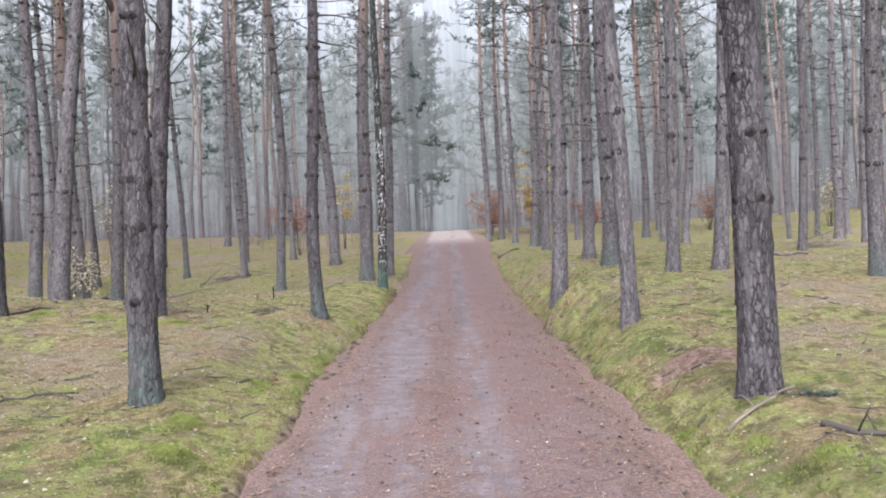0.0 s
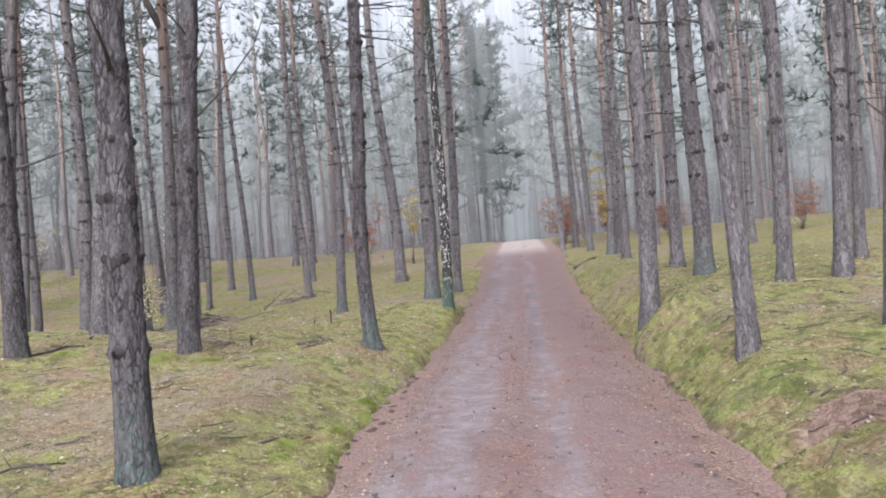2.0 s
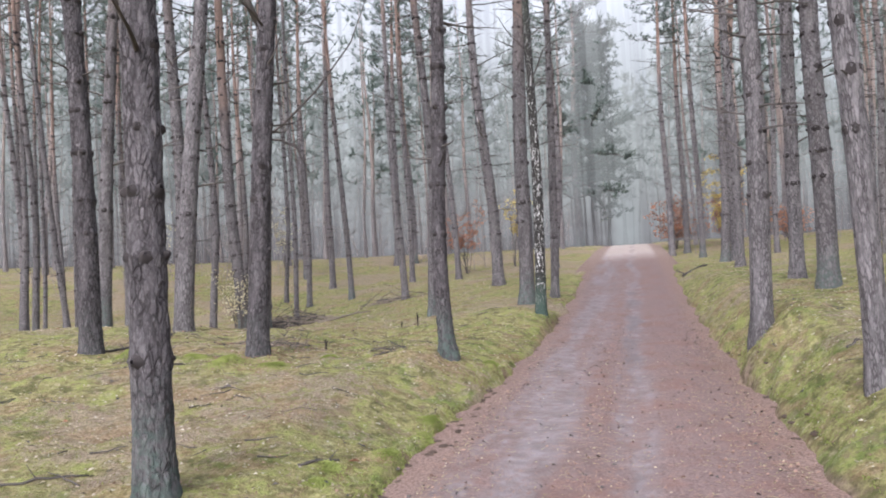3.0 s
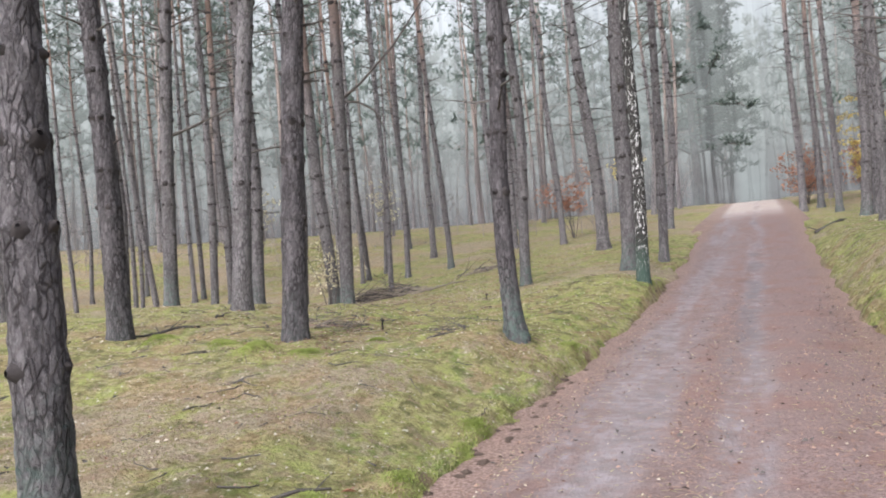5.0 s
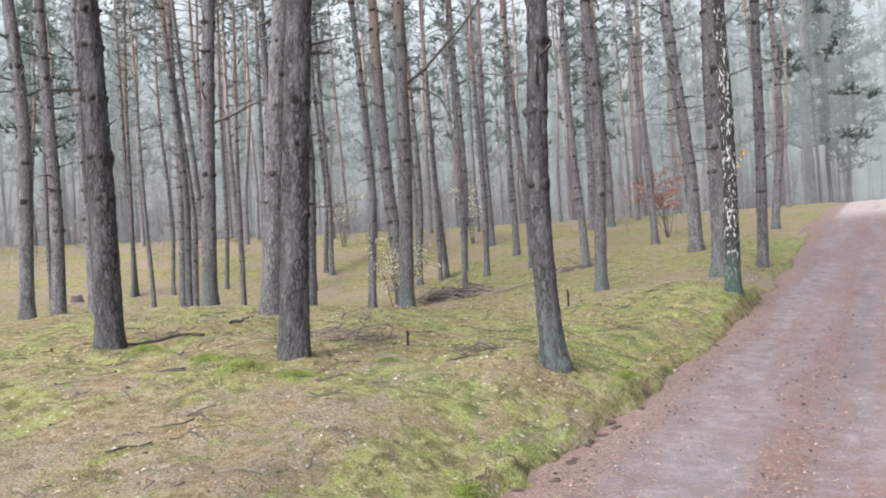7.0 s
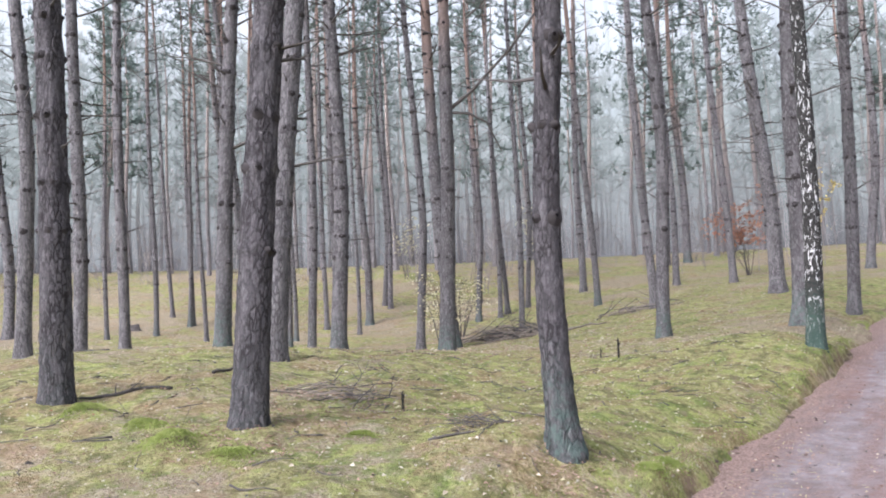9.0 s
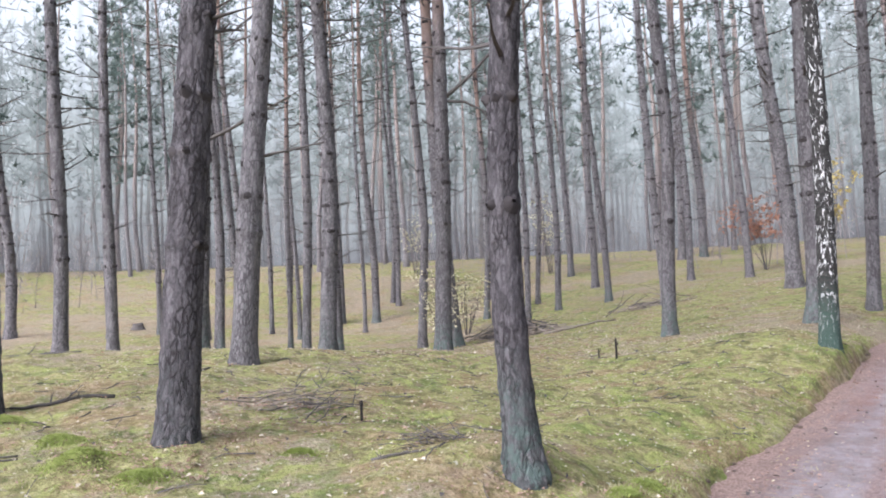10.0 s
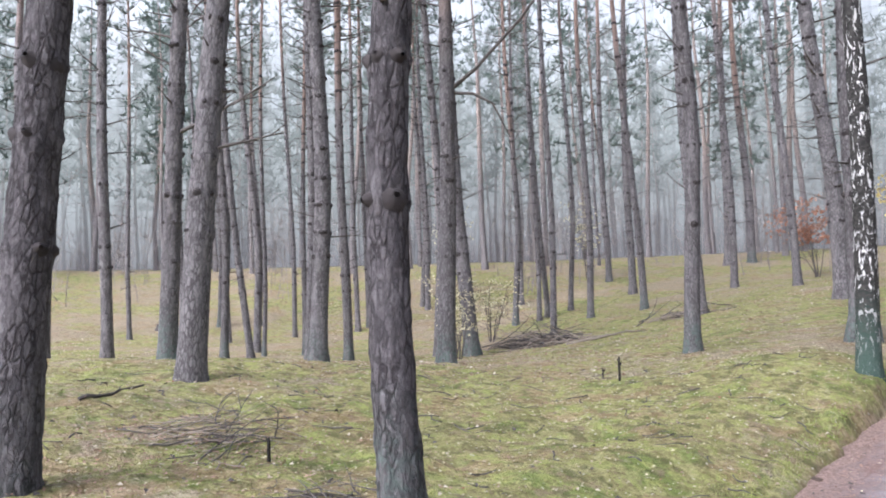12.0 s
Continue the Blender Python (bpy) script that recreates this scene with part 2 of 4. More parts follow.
# Track: damp sand in two wheel lines, red-brown needles between.
n = Nodes("sandy_track", 0.88, 0.2)
rx, ry, rz = n.xyz()
warp = n.math("MULTIPLY", n.math("SUBTRACT", n.noise(0.8, 3), 0.5), 0.55)
xx = n.math("ADD", rx, warp)
grit, speck, fleck = n.noise(5.5, 4, 0.65), n.noise(45, 3, 0.7), n.noise(150, 2, 0.6)
patch = n.noise(1.0, 4, 0.6, n.scaled(2.4, 0.28, 1))


def wheel(x0, half):
    return n.ramp(n.math("ABSOLUTE", n.math("SUBTRACT", xx, x0)), half * 0.3, half, 1.0, 0.0)


lines = n.math("MAXIMUM", wheel(-0.66, 0.75), n.math("MULTIPLY", wheel(0.27, 0.3), 1.0))
lines = n.math("MULTIPLY", lines, n.ramp(n.math("ADD", patch, n.math("MULTIPLY", n.math("SUBTRACT", grit, 0.5), 0.35)), 0.36, 0.58))
litter = n.mix(n.ramp(speck, 0.33, 0.66), (0.130, 0.089, 0.085), (0.268, 0.195, 0.186))
litter = n.mix(n.ramp(n.noise(1.6, 4, 0.65), 0.48, 0.62, 0.0, 0.5), litter, (0.205, 0.115, 0.095))
sand = n.mix(n.ramp(grit, 0.3, 0.7), (0.172, 0.146, 0.153), (0.275, 0.245, 0.258))
col = n.mix(n.math("MULTIPLY", lines, n.ramp(n.noise(14, 4, 0.7), 0.34, 0.58, 0.45, 1.0)), litter, sand)
col = n.mix(n.ramp(fleck, 0.58, 0.70, 0.0, 0.55), col, (0.42, 0.34, 0.30))
col = n.mix(n.ramp(speck, 0.60, 0.72, 0.0, 0.6), col, (0.12, 0.075, 0.062))
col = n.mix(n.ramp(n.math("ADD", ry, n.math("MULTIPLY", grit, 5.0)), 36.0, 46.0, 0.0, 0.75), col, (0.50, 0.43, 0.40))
wet = n.math("MULTIPLY", wheel(0.27, 0.2), n.ramp(n.noise(0.9, 3, 0.6, n.scaled(1, 0.6, 1, (3.0, 1.0, 2.0))), 0.5, 0.62, 0.0, 0.55))
side = n.ramp(n.math("ADD", n.math("ABSOLUTE", n.math("SUBTRACT", rx, 0.12)), n.math("MULTIPLY", n.math("SUBTRACT", grit, 0.5), 0.6)), 1.05, 1.35, 0.0, 0.8)
col = n.mix(side, col, n.mix(n.ramp(speck, 0.35, 0.65), (0.13, 0.085, 0.07), (0.33, 0.235, 0.20)))
col = n.mix(wet, col, (0.15, 0.135, 0.148))
col = n.mix(n.ramp(n.noise(2.4, 4, 0.65, n.scaled(1, 1, 1, (8.0, 2.0, 2.0))), 0.54, 0.70, 0.0, 0.4), col, (0.13, 0.088, 0.078))
TRACK = n.finish(col, n.math("MULTIPLY_ADD", grit, 0.8, n.math("MULTIPLY", speck, 0.6)), 0.8, 0.025)

# Glowing sheets paint the misty distance: the far one is solid, the nearer ones thin out upwards.
def glowing_mist(name, veil):
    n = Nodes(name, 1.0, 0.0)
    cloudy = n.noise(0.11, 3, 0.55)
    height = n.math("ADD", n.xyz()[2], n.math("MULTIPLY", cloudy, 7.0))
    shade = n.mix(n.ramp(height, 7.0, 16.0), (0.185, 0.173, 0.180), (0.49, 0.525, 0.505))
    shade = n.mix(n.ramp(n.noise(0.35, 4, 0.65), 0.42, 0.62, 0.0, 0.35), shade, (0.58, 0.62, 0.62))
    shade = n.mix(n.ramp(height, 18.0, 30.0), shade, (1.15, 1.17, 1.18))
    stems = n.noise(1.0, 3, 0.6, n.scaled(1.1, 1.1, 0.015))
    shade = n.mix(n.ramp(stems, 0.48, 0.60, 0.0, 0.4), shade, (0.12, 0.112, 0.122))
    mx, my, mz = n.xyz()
    # Brighter haze painted low over the track, as if lit from open sky.
    ride_glow = n.math("MULTIPLY", n.ramp(n.math("ABSOLUTE", mx), 0.4, 1.6, 0.45, 0.0), n.math("MULTIPLY", n.ramp(my, 20.0, 40.0), n.ramp(mz, 6.5, 10.0, 1.0, 0.0)))
    shade = n.mix(ride_glow, shade, (0.55, 0.61, 0.60))
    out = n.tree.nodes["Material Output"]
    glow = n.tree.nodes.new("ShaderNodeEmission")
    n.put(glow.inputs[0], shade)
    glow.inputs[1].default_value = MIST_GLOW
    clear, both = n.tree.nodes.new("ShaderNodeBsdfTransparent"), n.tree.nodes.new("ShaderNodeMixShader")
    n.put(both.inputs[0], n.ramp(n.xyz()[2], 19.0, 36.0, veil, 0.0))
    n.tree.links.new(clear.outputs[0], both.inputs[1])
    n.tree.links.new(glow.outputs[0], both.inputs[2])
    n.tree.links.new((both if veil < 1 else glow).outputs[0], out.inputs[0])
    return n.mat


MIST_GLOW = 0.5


# ---- mesh helpers ----
def mesh_object(name, verts, faces, mats, slots=None, smooth=True, parent=None):
    me = bpy.data.meshes.new(name)
    me.from_pydata([tuple(v) for v in verts], [], [tuple(f) for f in faces])
    for m in mats:
        me.materials.append(m)
    if slots is not None:
        me.polygons.foreach_set("material_index", np.asarray(slots, dtype=np.int32))
    me.polygons.foreach_set("use_smooth", np.full(len(me.polygons), smooth))
    me.update()
    ob = new(name, me)
    if parent:
        ob.parent = parent
    return ob


def ease(a, b, x):
    t = min(1.0, max(0.0, (x - a) / (b - a)))
    return t * t * (3 - 2 * t)


def tube(bag, points, radii, sides=6, cap=True):
    """Adds a tapered round limb through the points to bag = (verts, faces)."""
    verts, faces = bag
    base = len(verts)
    pts = [Vector(p) for p in points]
    side = None
    for i, p in enumerate(pts):
        d = (pts[min(i + 1, len(pts) - 1)] - pts[max(i - 1, 0)]).normalized()
        if side is None:
            side = d.orthogonal().normalized()
        side = (side - d * side.dot(d)).normalized()
        up = d.cross(side)
        for k in range(sides):
            a = 2 * math.pi * k / sides
            verts.append(p + (side * math.cos(a) + up * math.sin(a)) * radii[i])
    for i in range(len(pts) - 1):
        for k in range(sides):
            a, b = base + i * sides + k, base + i * sides + (k + 1) % sides
            faces.append((a, b, b + sides, a + sides))
    if cap:
        faces.append(tuple(base + (len(pts) - 1) * sides + k for k in range(sides)))
        faces.append(tuple(base + k for k in reversed(range(sides))))


def limb(rng, start, direction, length, droop, bends=5, wander=0.12):
    """A crooked line of points that starts along direction and droops (or lifts)."""
    pts, d = [Vector(start)], Vector(direction).normalized()
    step = length / bends
    for _ in range(bends):
        d = (d + Vector((rng.uniform(-wander, wander), rng.uniform(-wander, wander), rng.uniform(-wander, wander) - droop))).normalized()
        pts.append(pts[-1] + d * step)
    return pts


def taper(r0, r1, count):
    return [r0 + (r1 - r0) * i / (count - 1) for i in range(count)]


# ---- ground ----
ROAD_X = 0.12
ROAD_Y = (-30, 0, 4.7, 7.3, 11.4, 15.8, 21, 33, 50, 60, 100)
ROAD_Z = (-0.3, -0.02, 0.12, 0.27, 0.43, 0.62, 1.0, 2.3, 3.7, 4.3, 5.0)
SWELLS = (
    (-4, 8, 3.5, -0.22), (-6.5, 12, 4, 0.6), (-12, 14.5, 5, 0.18), (-9, 20, 4, -0.28), (-14.5, 22.5, 5, -0.12),
    (-11, 27, 5, -0.54), (-20, 28, 7, -0.86), (-4, 18, 3.5, -0.16), (-5, 30, 6, 0.4), (4, 9, 3.5, 0.09),
    (5, 15, 5, 0.34), (-3, 14, 3, -0.48), (-1.8, 24, 4, -0.1), (-3, 5, 3, -0.06), (8, 25, 7, 0.35),
    (-4.06, 10.84, 1.1, 0.07), (4, 5.5, 2.5, -0.1),
)


MOUNDS = ((-1.95, 17.8, 1.0, 0.24), (-1.98, 11.58, 0.55, 0.21), (2.0, 12.14, 0.8, 0.2))
CUSHIONS = [(-1.50, 9.28, 0.13), (-1.42, 8.85, 0.12), (-1.25, 9.05, 0.07), (-1.55, 8.1, 0.1), (-1.8, 7.55, 0.09), (-1.75, 7.25, 0.12), (-1.45, 11.9, 0.12), (-1.5, 12.3, 0.12), (-1.95, 5.9, 0.16), (-1.8, 5.2, 0.2),
            (1.95, 4.9, 0.08), (1.72, 5.6, 0.07), (2.1, 4.35, 0.12), (-4.1, 10.2, 0.22), (-3.6, 10.3, 0.18), (-4.6, 10.35, 0.15), (-5.4, 10.35, 0.2), (-3.3, 11.2, 0.1)]


def road_height(y):
    return float(np.interp(y, ROAD_Y, ROAD_Z))


def land(x, y):
    """The forest floor without its small lumps."""
    z = 0.2 + 0.052 * y
    for a, b, s, k in SWELLS:
        z += k * math.exp(-((x - a) ** 2 + (y - b) ** 2) / (2 * s * s))
    d = math.hypot(x, y - 5)
    f = ease(30, 50, d) * ease(-25, 15, y)
    z = z * (1 - f) + f * (1.5 + 0.052 * min(d, 75))
    off = abs(x - ROAD_X) + 0.16 * noise.noise((0.9 * y, 4.4 if x < ROAD_X else 8.8, 0)) + 0.07 * noise.noise((3.4 * y, 1.4 if x < ROAD_X else 2.8, 0))
    if x < ROAD_X:
        off -= 0.2 * math.exp(-((y - 9.2) / 1.3) ** 2)
    w = 0.3 * ease(1.37, 1.49, off) + 0.7 * ease(1.4, 2.5, off) if x < ROAD_X else 0.2 * ease(1.37, 1.5, off) + 0.8 * ease(1.38, 2.15, off)
    z = z * w + (1 - w) * (road_height(y) - 0.07)
    for a, b, s, k in MOUNDS:
        if abs(y - b) < 4 * s and abs(x - a) < 4 * s:
            z += k * math.exp(-((x - a) ** 2 + (y - b) ** 2) / (2 * s * s)) * ease(1.3, 1.5, abs(x - ROAD_X))
    return z


def lumps(x, y):
    near = ease(40, 15, math.hypot(x, y - 8))
    v = 0.05 * noise.noise((x * 0.9, y * 0.9, 3.1)) + 0.05 * noise.noise((x * 2.6, y * 2.6, 7.7)) + 0.032 * near * noise.noise((x * 7.5, y * 7.5, 1.3))
    for a, b, r in CUSHIONS:
        if abs(x - a) < 3 * r and abs(y - b) < 3 * r:
            v += 0.3 * r * math.exp(-((x - a) ** 2 + (y - b) ** 2) / (0.9 * r * r))
    rim = math.exp(-((abs(x - ROAD_X) - 1.62) / 0.16) ** 2)
    v += near * rim * (0.03 + 0.06 * noise.noise((x * 3.1, y * 3.1, 9.2)) + 0.04 * noise.noise((x * 7.0, y * 7.0, 2.2)))
    return v


def ground_at(x, y):
    return land(x, y) + lumps(x, y)


def graded(lo, a, b, hi, fine, grow):
    """Grid lines: fine between a and b, wider and wider outside."""
    line, step = list(np.arange(a, b, fine)), fine
    out = []
    x = line[-1]
    while x < hi:
        step *= grow
        x += step
        out.append(x)
    step, x, back = fine, a, []
    while x > lo:
        step *= grow
        x -= step
        back.append(x)
    return back[::-1] + line + out


def sheet(name, xs, ys, height, mat):
    verts = [(x, y, height(x, y)) for y in ys for x in xs]
    w = len(xs)
    faces = [(j * w + i, j * w + i + 1, (j + 1) * w + i + 1, (j + 1) * w + i) for j in range(len(ys) - 1) for i in range(w - 1)]
    return mesh_object(name, verts, faces, [mat])


ground = sheet("ground", sorted(graded(-110, -8, 5, 110, 0.11, 1.09) + list(np.arange(-1.93, -1.12, 0.037)) + list(np.arange(1.33, 2.1, 0.037))), graded(-60, 3.0, 17, 110, 0.075, 1.07), ground_at, FLOOR)
tagged(ground, "mossy forest floor strewn with needles and leaves", "ground", kind="structure")


def road_surface(x, y):
    u = x - ROAD_X
    z = road_height(y) + 0.03 * (1 - (u / 1.7) ** 2)
    for x0, half in ((-0.52, 0.3), (0.27, 0.2)):
        z -= 0.022 * math.exp(-((x - x0 + 0.08 * noise.noise((0, y * 0.5, 2))) / half) ** 2)
    return z + 0.018 * noise.noise((x * 1.7, y * 1.1, 5)) + 0.005 * noise.noise((x * 5, y * 5, 8))


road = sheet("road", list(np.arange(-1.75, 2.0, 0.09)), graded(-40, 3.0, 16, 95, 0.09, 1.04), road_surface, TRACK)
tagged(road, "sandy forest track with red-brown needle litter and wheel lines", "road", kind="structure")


# ---- pines ----
def tuft(tris, rng, at, along, size, blades):
    """A spray of needles: narrow triangles that fan out from a twig's end."""
    for _ in range(blades):
        d = (along + Vector((rng.uniform(-1, 1), rng.uniform(-1, 1), rng.uniform(-0.7, 1.0))) * 0.95).normalized()
        s = d.orthogonal().normalized()
        s.rotate(Matrix.Rotation(rng.uniform(0, 6.28), 3, d))
        root = at - d * size * 0.25
        ln, w = size * rng.uniform(0.75, 1.2), size * rng.uniform(0.07, 0.13)
        tris.append((root - s * w * 0.7, root + s * w * 0.7, root + d * ln))


def tris_mesh(name, tris, mat, parent=None):
    verts = [v for t in tris for v in t]
    k, faces, i = len(tris[0]), [], 0
    for t in tris:
        faces.append(tuple(range(i, i + len(t))))
        i += len(t)
    return mesh_object(name, verts, faces, [mat], smooth=False, parent=parent)


def trunk_line(rng, height, bend):
    ph, ph2 = rng.uniform(0, 6.28), rng.uniform(0, 6.28)

    def at(z):
        f = min(1.0, z / 3.0)
        return Vector((bend * f * math.sin(z * 0.42 + ph), bend * f * math.cos(z * 0.33 + ph2), z))

    shift = at(0.0)
    return lambda z: at(z) - shift


def trunk_radius(z, dia, height, flare=0.38):
    return 0.5 * dia * (max(0.02, 1 - z / (height * 1.04)) ** 0.7 * 1.06 + flare * math.exp(-max(z, 0) / 0.16))


def whorl_heights(rng, lo, hi):
    """Heights of the old branch whorls."""
    out, z = [], lo
    while z < hi:
        z += rng.uniform(0.35, 0.62)
        out.append(z)
    return out


def trunk_mesh(rng, name, line, dia, height, sides, rings, relief=0.0, mat=None, flare=0.38, whorls=()):
    """A trunk with root flare and, where relief is given, raised bark plates with cracks between."""
    verts, faces = [], []
    seed = rng.uniform(0, 100)
    zs = [-0.25 + (height + 0.25) * (i / (rings - 1)) ** (1.9 if relief else 1.25) for i in range(rings)]
    if whorls:
        zs = sorted(zs + [w + k for w in whorls for k in (-0.045, 0.0, 0.04)])
        rings = len(zs)
    for z in zs:
        swell = sum(math.exp(-((z - w) / 0.05) ** 2) for w in whorls)
        c, r = line(max(z, 0)), trunk_radius(z, dia, height, flare)
        for k in range(sides):
            a = 2 * math.pi * k / sides
            ca, sa = math.cos(a), math.sin(a)
            rr = r * (1 + 0.035 * noise.noise((ca * 1.2 + seed, sa * 1.2, z * 0.8)) + 0.16 * math.exp(-max(z, 0) / 0.12) * noise.noise((ca * 1.9, sa * 1.9 + seed, 0.5)))
            if swell > 0.01:
                rr += 0.05 * dia * swell * max(0.0, 0.5 + 2.6 * noise.noise((ca * 2.3 + seed, sa * 2.3, z * 3.0)))
            if relief:
                p = Vector((ca * dia * 12 + seed, sa * dia * 12, z * 11))
                p += 0.5 * noise.noise_vector(p * 0.8)
                gaps = noise.voronoi(p)[0]
                plate = noise.cell(noise.voronoi(p)[1][0] * 7.3)
                rr += relief * (min(1.0, (gaps[1] - gaps[0]) * 2.6) * (0.9 + 0.5 * plate) - 0.75)
            verts.append((c.x + ca * rr, c.y + sa * rr, z))
    for j in range(rings - 1):
        for k in range(sides):
            a, b = j * sides + k, j * sides + (k + 1) % sides
            faces.append((a, b, b + sides, a + sides))
    faces.append(tuple((rings - 1) * sides + k for k in range(sides)))
    return mesh_object(name, verts, faces, [mat or BARK])


def dead_branches(rng, bag, knots, line, dia, height, lo, hi, count, longest, whorls):
    """Whorls of knots and short dead snags, with some longer bare branches higher up."""
    for z in whorls:
        a0 = rng.uniform(0, 6.28)
        for k in range(rng.choice((3, 4, 5)) if dia < 0.2 else rng.choice((4, 5, 6))):
            a = a0 + k * 1.3 + rng.uniform(-0.4, 0.4)
            r = trunk_radius(z, dia, height)
            d = Vector((math.cos(a), math.sin(a), rng.uniform(-0.1, 0.4)))
            start = line(z) + Vector((math.cos(a), math.sin(a), 0)) * (r * 0.8)
            big = rng.uniform(0.7, 1.25) * (0.75 + dia)
            tube(knots, [start, start + d * 0.02, start + d * rng.uniform(0.03, 0.055)], [0.058 * big, 0.044 * big, 0.014 * big], 6, False)
    for _ in range(count):
        z = lo + 0.8 + (hi - lo - 0.8) * rng.random() ** 0.9
        a = rng.uniform(0, 6.28)
        d = Vector((math.cos(a), math.sin(a), rng.uniform(-0.15, 0.6)))
        length = longest * rng.uniform(0.25, 1.0) * (0.35 + 0.65 * (z - lo) / (hi - lo))
        pts = limb(rng, line(z) + d * (trunk_radius(z, dia, height) * 0.7), d, length, rng.uniform(-0.08, 0.06))
        tube(bag, pts, taper(0.015 + 0.008 * length, 0.004, len(pts)), 3, False)
        if length > 0.6:
            for q in pts[2:4]:
                e = limb(rng, q, d + Vector((rng.uniform(-0.9, 0.9), rng.uniform(-0.9, 0.9), rng.uniform(-0.2, 0.5))), length * rng.uniform(0.2, 0.45), 0.0, 2)
                tube(bag, e, taper(0.009, 0.003, len(e)), 3, False)


def fine_twigs(rng, line, lo, hi, count, reach, wide):
    """Thin bare twigs round the trunk: one sliver each."""
    out = []
    for _ in range(count):
        z, a = rng.uniform(lo, hi), rng.uniform(0, 6.28)
        p = line(z) + Vector((math.cos(a), math.sin(a), 0)) * reach * rng.random() ** 1.4
        d = Vector((math.cos(a) + rng.uniform(-0.9, 0.9), math.sin(a) + rng.uniform(-0.9, 0.9), rng.uniform(-0.5, 0.7))).normalized()
        w = d.orthogonal().normalized() * wide
        out.append((p - w, p + w, p + d * rng.uniform(0.25, 0.7)))
    return out


def live_crown(rng, bag, tris, line, height, lo, spread, limbs, size=0.29, blades=5):
    """Up-curved limbs with needle sprays at the ends of their twigs."""
    for i in range(limbs):
        f = (i + rng.random()) / limbs
        z = lo + (height - lo) * f * 0.97
        a = i * 2.4 + rng.uniform(-0.5, 0.5)
        length = spread * (1.0 - 0.72 * f) * rng.uniform(0.6, 1.15) * min(1.0, 0.55 + f * 2.2)
        pts = limb(rng, line(z), (math.cos(a), math.sin(a), rng.uniform(-0.05, 0.35)), length, -0.05, 5, 0.16)
        tube(bag, pts, taper(0.028, 0.006, len(pts)), 3, False)
        for q in pts[2:]:
            for _ in range(2):
                d = Vector((rng.uniform(-1, 1), rng.uniform(-1, 1), rng.uniform(-0.2, 0.8))).normalized()
                twig = q + d * rng.uniform(0.25, 0.7)
                tube(bag, [q, twig], [0.008, 0.003], 3, False)
                for g in range(2):
                    at = q.lerp(twig, 0.6 + 0.4 * g) + Vector((rng.uniform(-0.12, 0.12), rng.uniform(-0.12, 0.12), rng.uniform(-0.06, 0.1)))
                    tuft(tris, rng, at, d, size, blades)


DIA = 0.25


def pine_tree(seed, height, crown_from, sides=12, rings=34, snags=27, longest=1.7, spread=1.9, limbs=22, bend=0.08, lo=1.3):
    """One pine: Empty at its foot with trunk, branches and crown."""
    rng = random.Random(seed)
    root = new("pine_tree")
    line = trunk_line(rng, height, bend)
    whorls = whorl_heights(rng, lo, 8.5)
    trunk_mesh(rng, "trunk", line, DIA, height, sides, rings, whorls=whorls).parent = root
    bag, knots, tris = ([], []), ([], []), []
    dead_branches(rng, bag, knots, line, DIA, height, lo, crown_from + 0.8, snags, longest, whorls)
    live_crown(rng, bag, tris, line, height, crown_from, spread, limbs)
    tagged(mesh_object("knots", knots[0], knots[1], [KNOT], parent=root), "dark branch knots", kind="stuff")
    for t in fine_twigs(rng, line, 2.6, crown_from + 1, 180, 1.3, 0.005):
        bag[1].append(tuple(range(len(bag[0]), len(bag[0]) + 3)))
        bag[0].extend(t)
    tagged(mesh_object("branches", bag[0], bag[1], [DEADWOOD], parent=root), kind="stuff")
    tagged(tris_mesh("crown", tris, NEEDLES, root), "grey-green pine needles", kind="stuff")
    return tagged(root, "tall scots pine with grey plated bark and dead lower branches", "tree", "pines of the forest")


SHAPES = [
    pine_tree(1, 18.0, 11.6, snags=36), pine_tree(2, 17.0, 11.0, snags=44, longest=2.0), pine_tree(3, 18.5, 12.2, bend=0.14, snags=38),
    pine_tree(4, 17.5, 11.2, snags=48, longest=2.2, spread=2.2), pine_tree(5, 16.5, 10.6, snags=40, bend=0.18), pine_tree(6, 19.0, 12.0, snags=36, spread=2.3, limbs=26),
]
STANDS = [[] for _ in SHAPES]
TAKEN = []


def footing(x, y, wide, tall, lean_x, lean_y, turn):
    """A pose at the ground with a lean, a turn about the trunk and a scale."""
    up = Vector((lean_x, lean_y, 1)).normalized()
    tilt = Vector((0, 0, 1)).rotation_difference(up).to_matrix().to_4x4()
    return Matrix.Translation((x, y, land(x, y) - 0.02)) @ tilt @ Matrix.Rotation(turn, 4, "Z") @ Matrix.Diagonal((wide, wide, tall, 1))


def pine(x, y, dia, lean_x=0.0, lean_y=0.0):
    TAKEN.append((x, y))
    k = len(TAKEN)
    wide = dia / DIA
    STANDS[k * 5 % len(SHAPES)].append(footing(x, y, wide, 0.92 + 0.06 * (k * 7 % 4) if dia > 0.16 else 0.82, lean_x, lean_y, k * 2.1))


pine(2.10, 8.86, 0.18, -0.018, 0.001)
pine(3.45, 9.06, 0.16, 0.041, -0.023)
pine(1.76, 12.14, 0.24, 0.020, -0.004)
pine(6.08, 10.97, 0.22, 0.021, -0.018)
pine(3.71, 12.71, 0.20, 0.020, -0.009)
pine(4.50, 12.77, 0.23, 0.047, -0.021)
pine(3.29, 15.59, 0.31, 0.021, -0.007)
pine(-10.23, 12.21, 0.19, -0.021, -0.019)
pine(6.07, 15.96, 0.19, 0.035, -0.019)
pine(3.33, 18.13, 0.26, 0.021, -0.006)
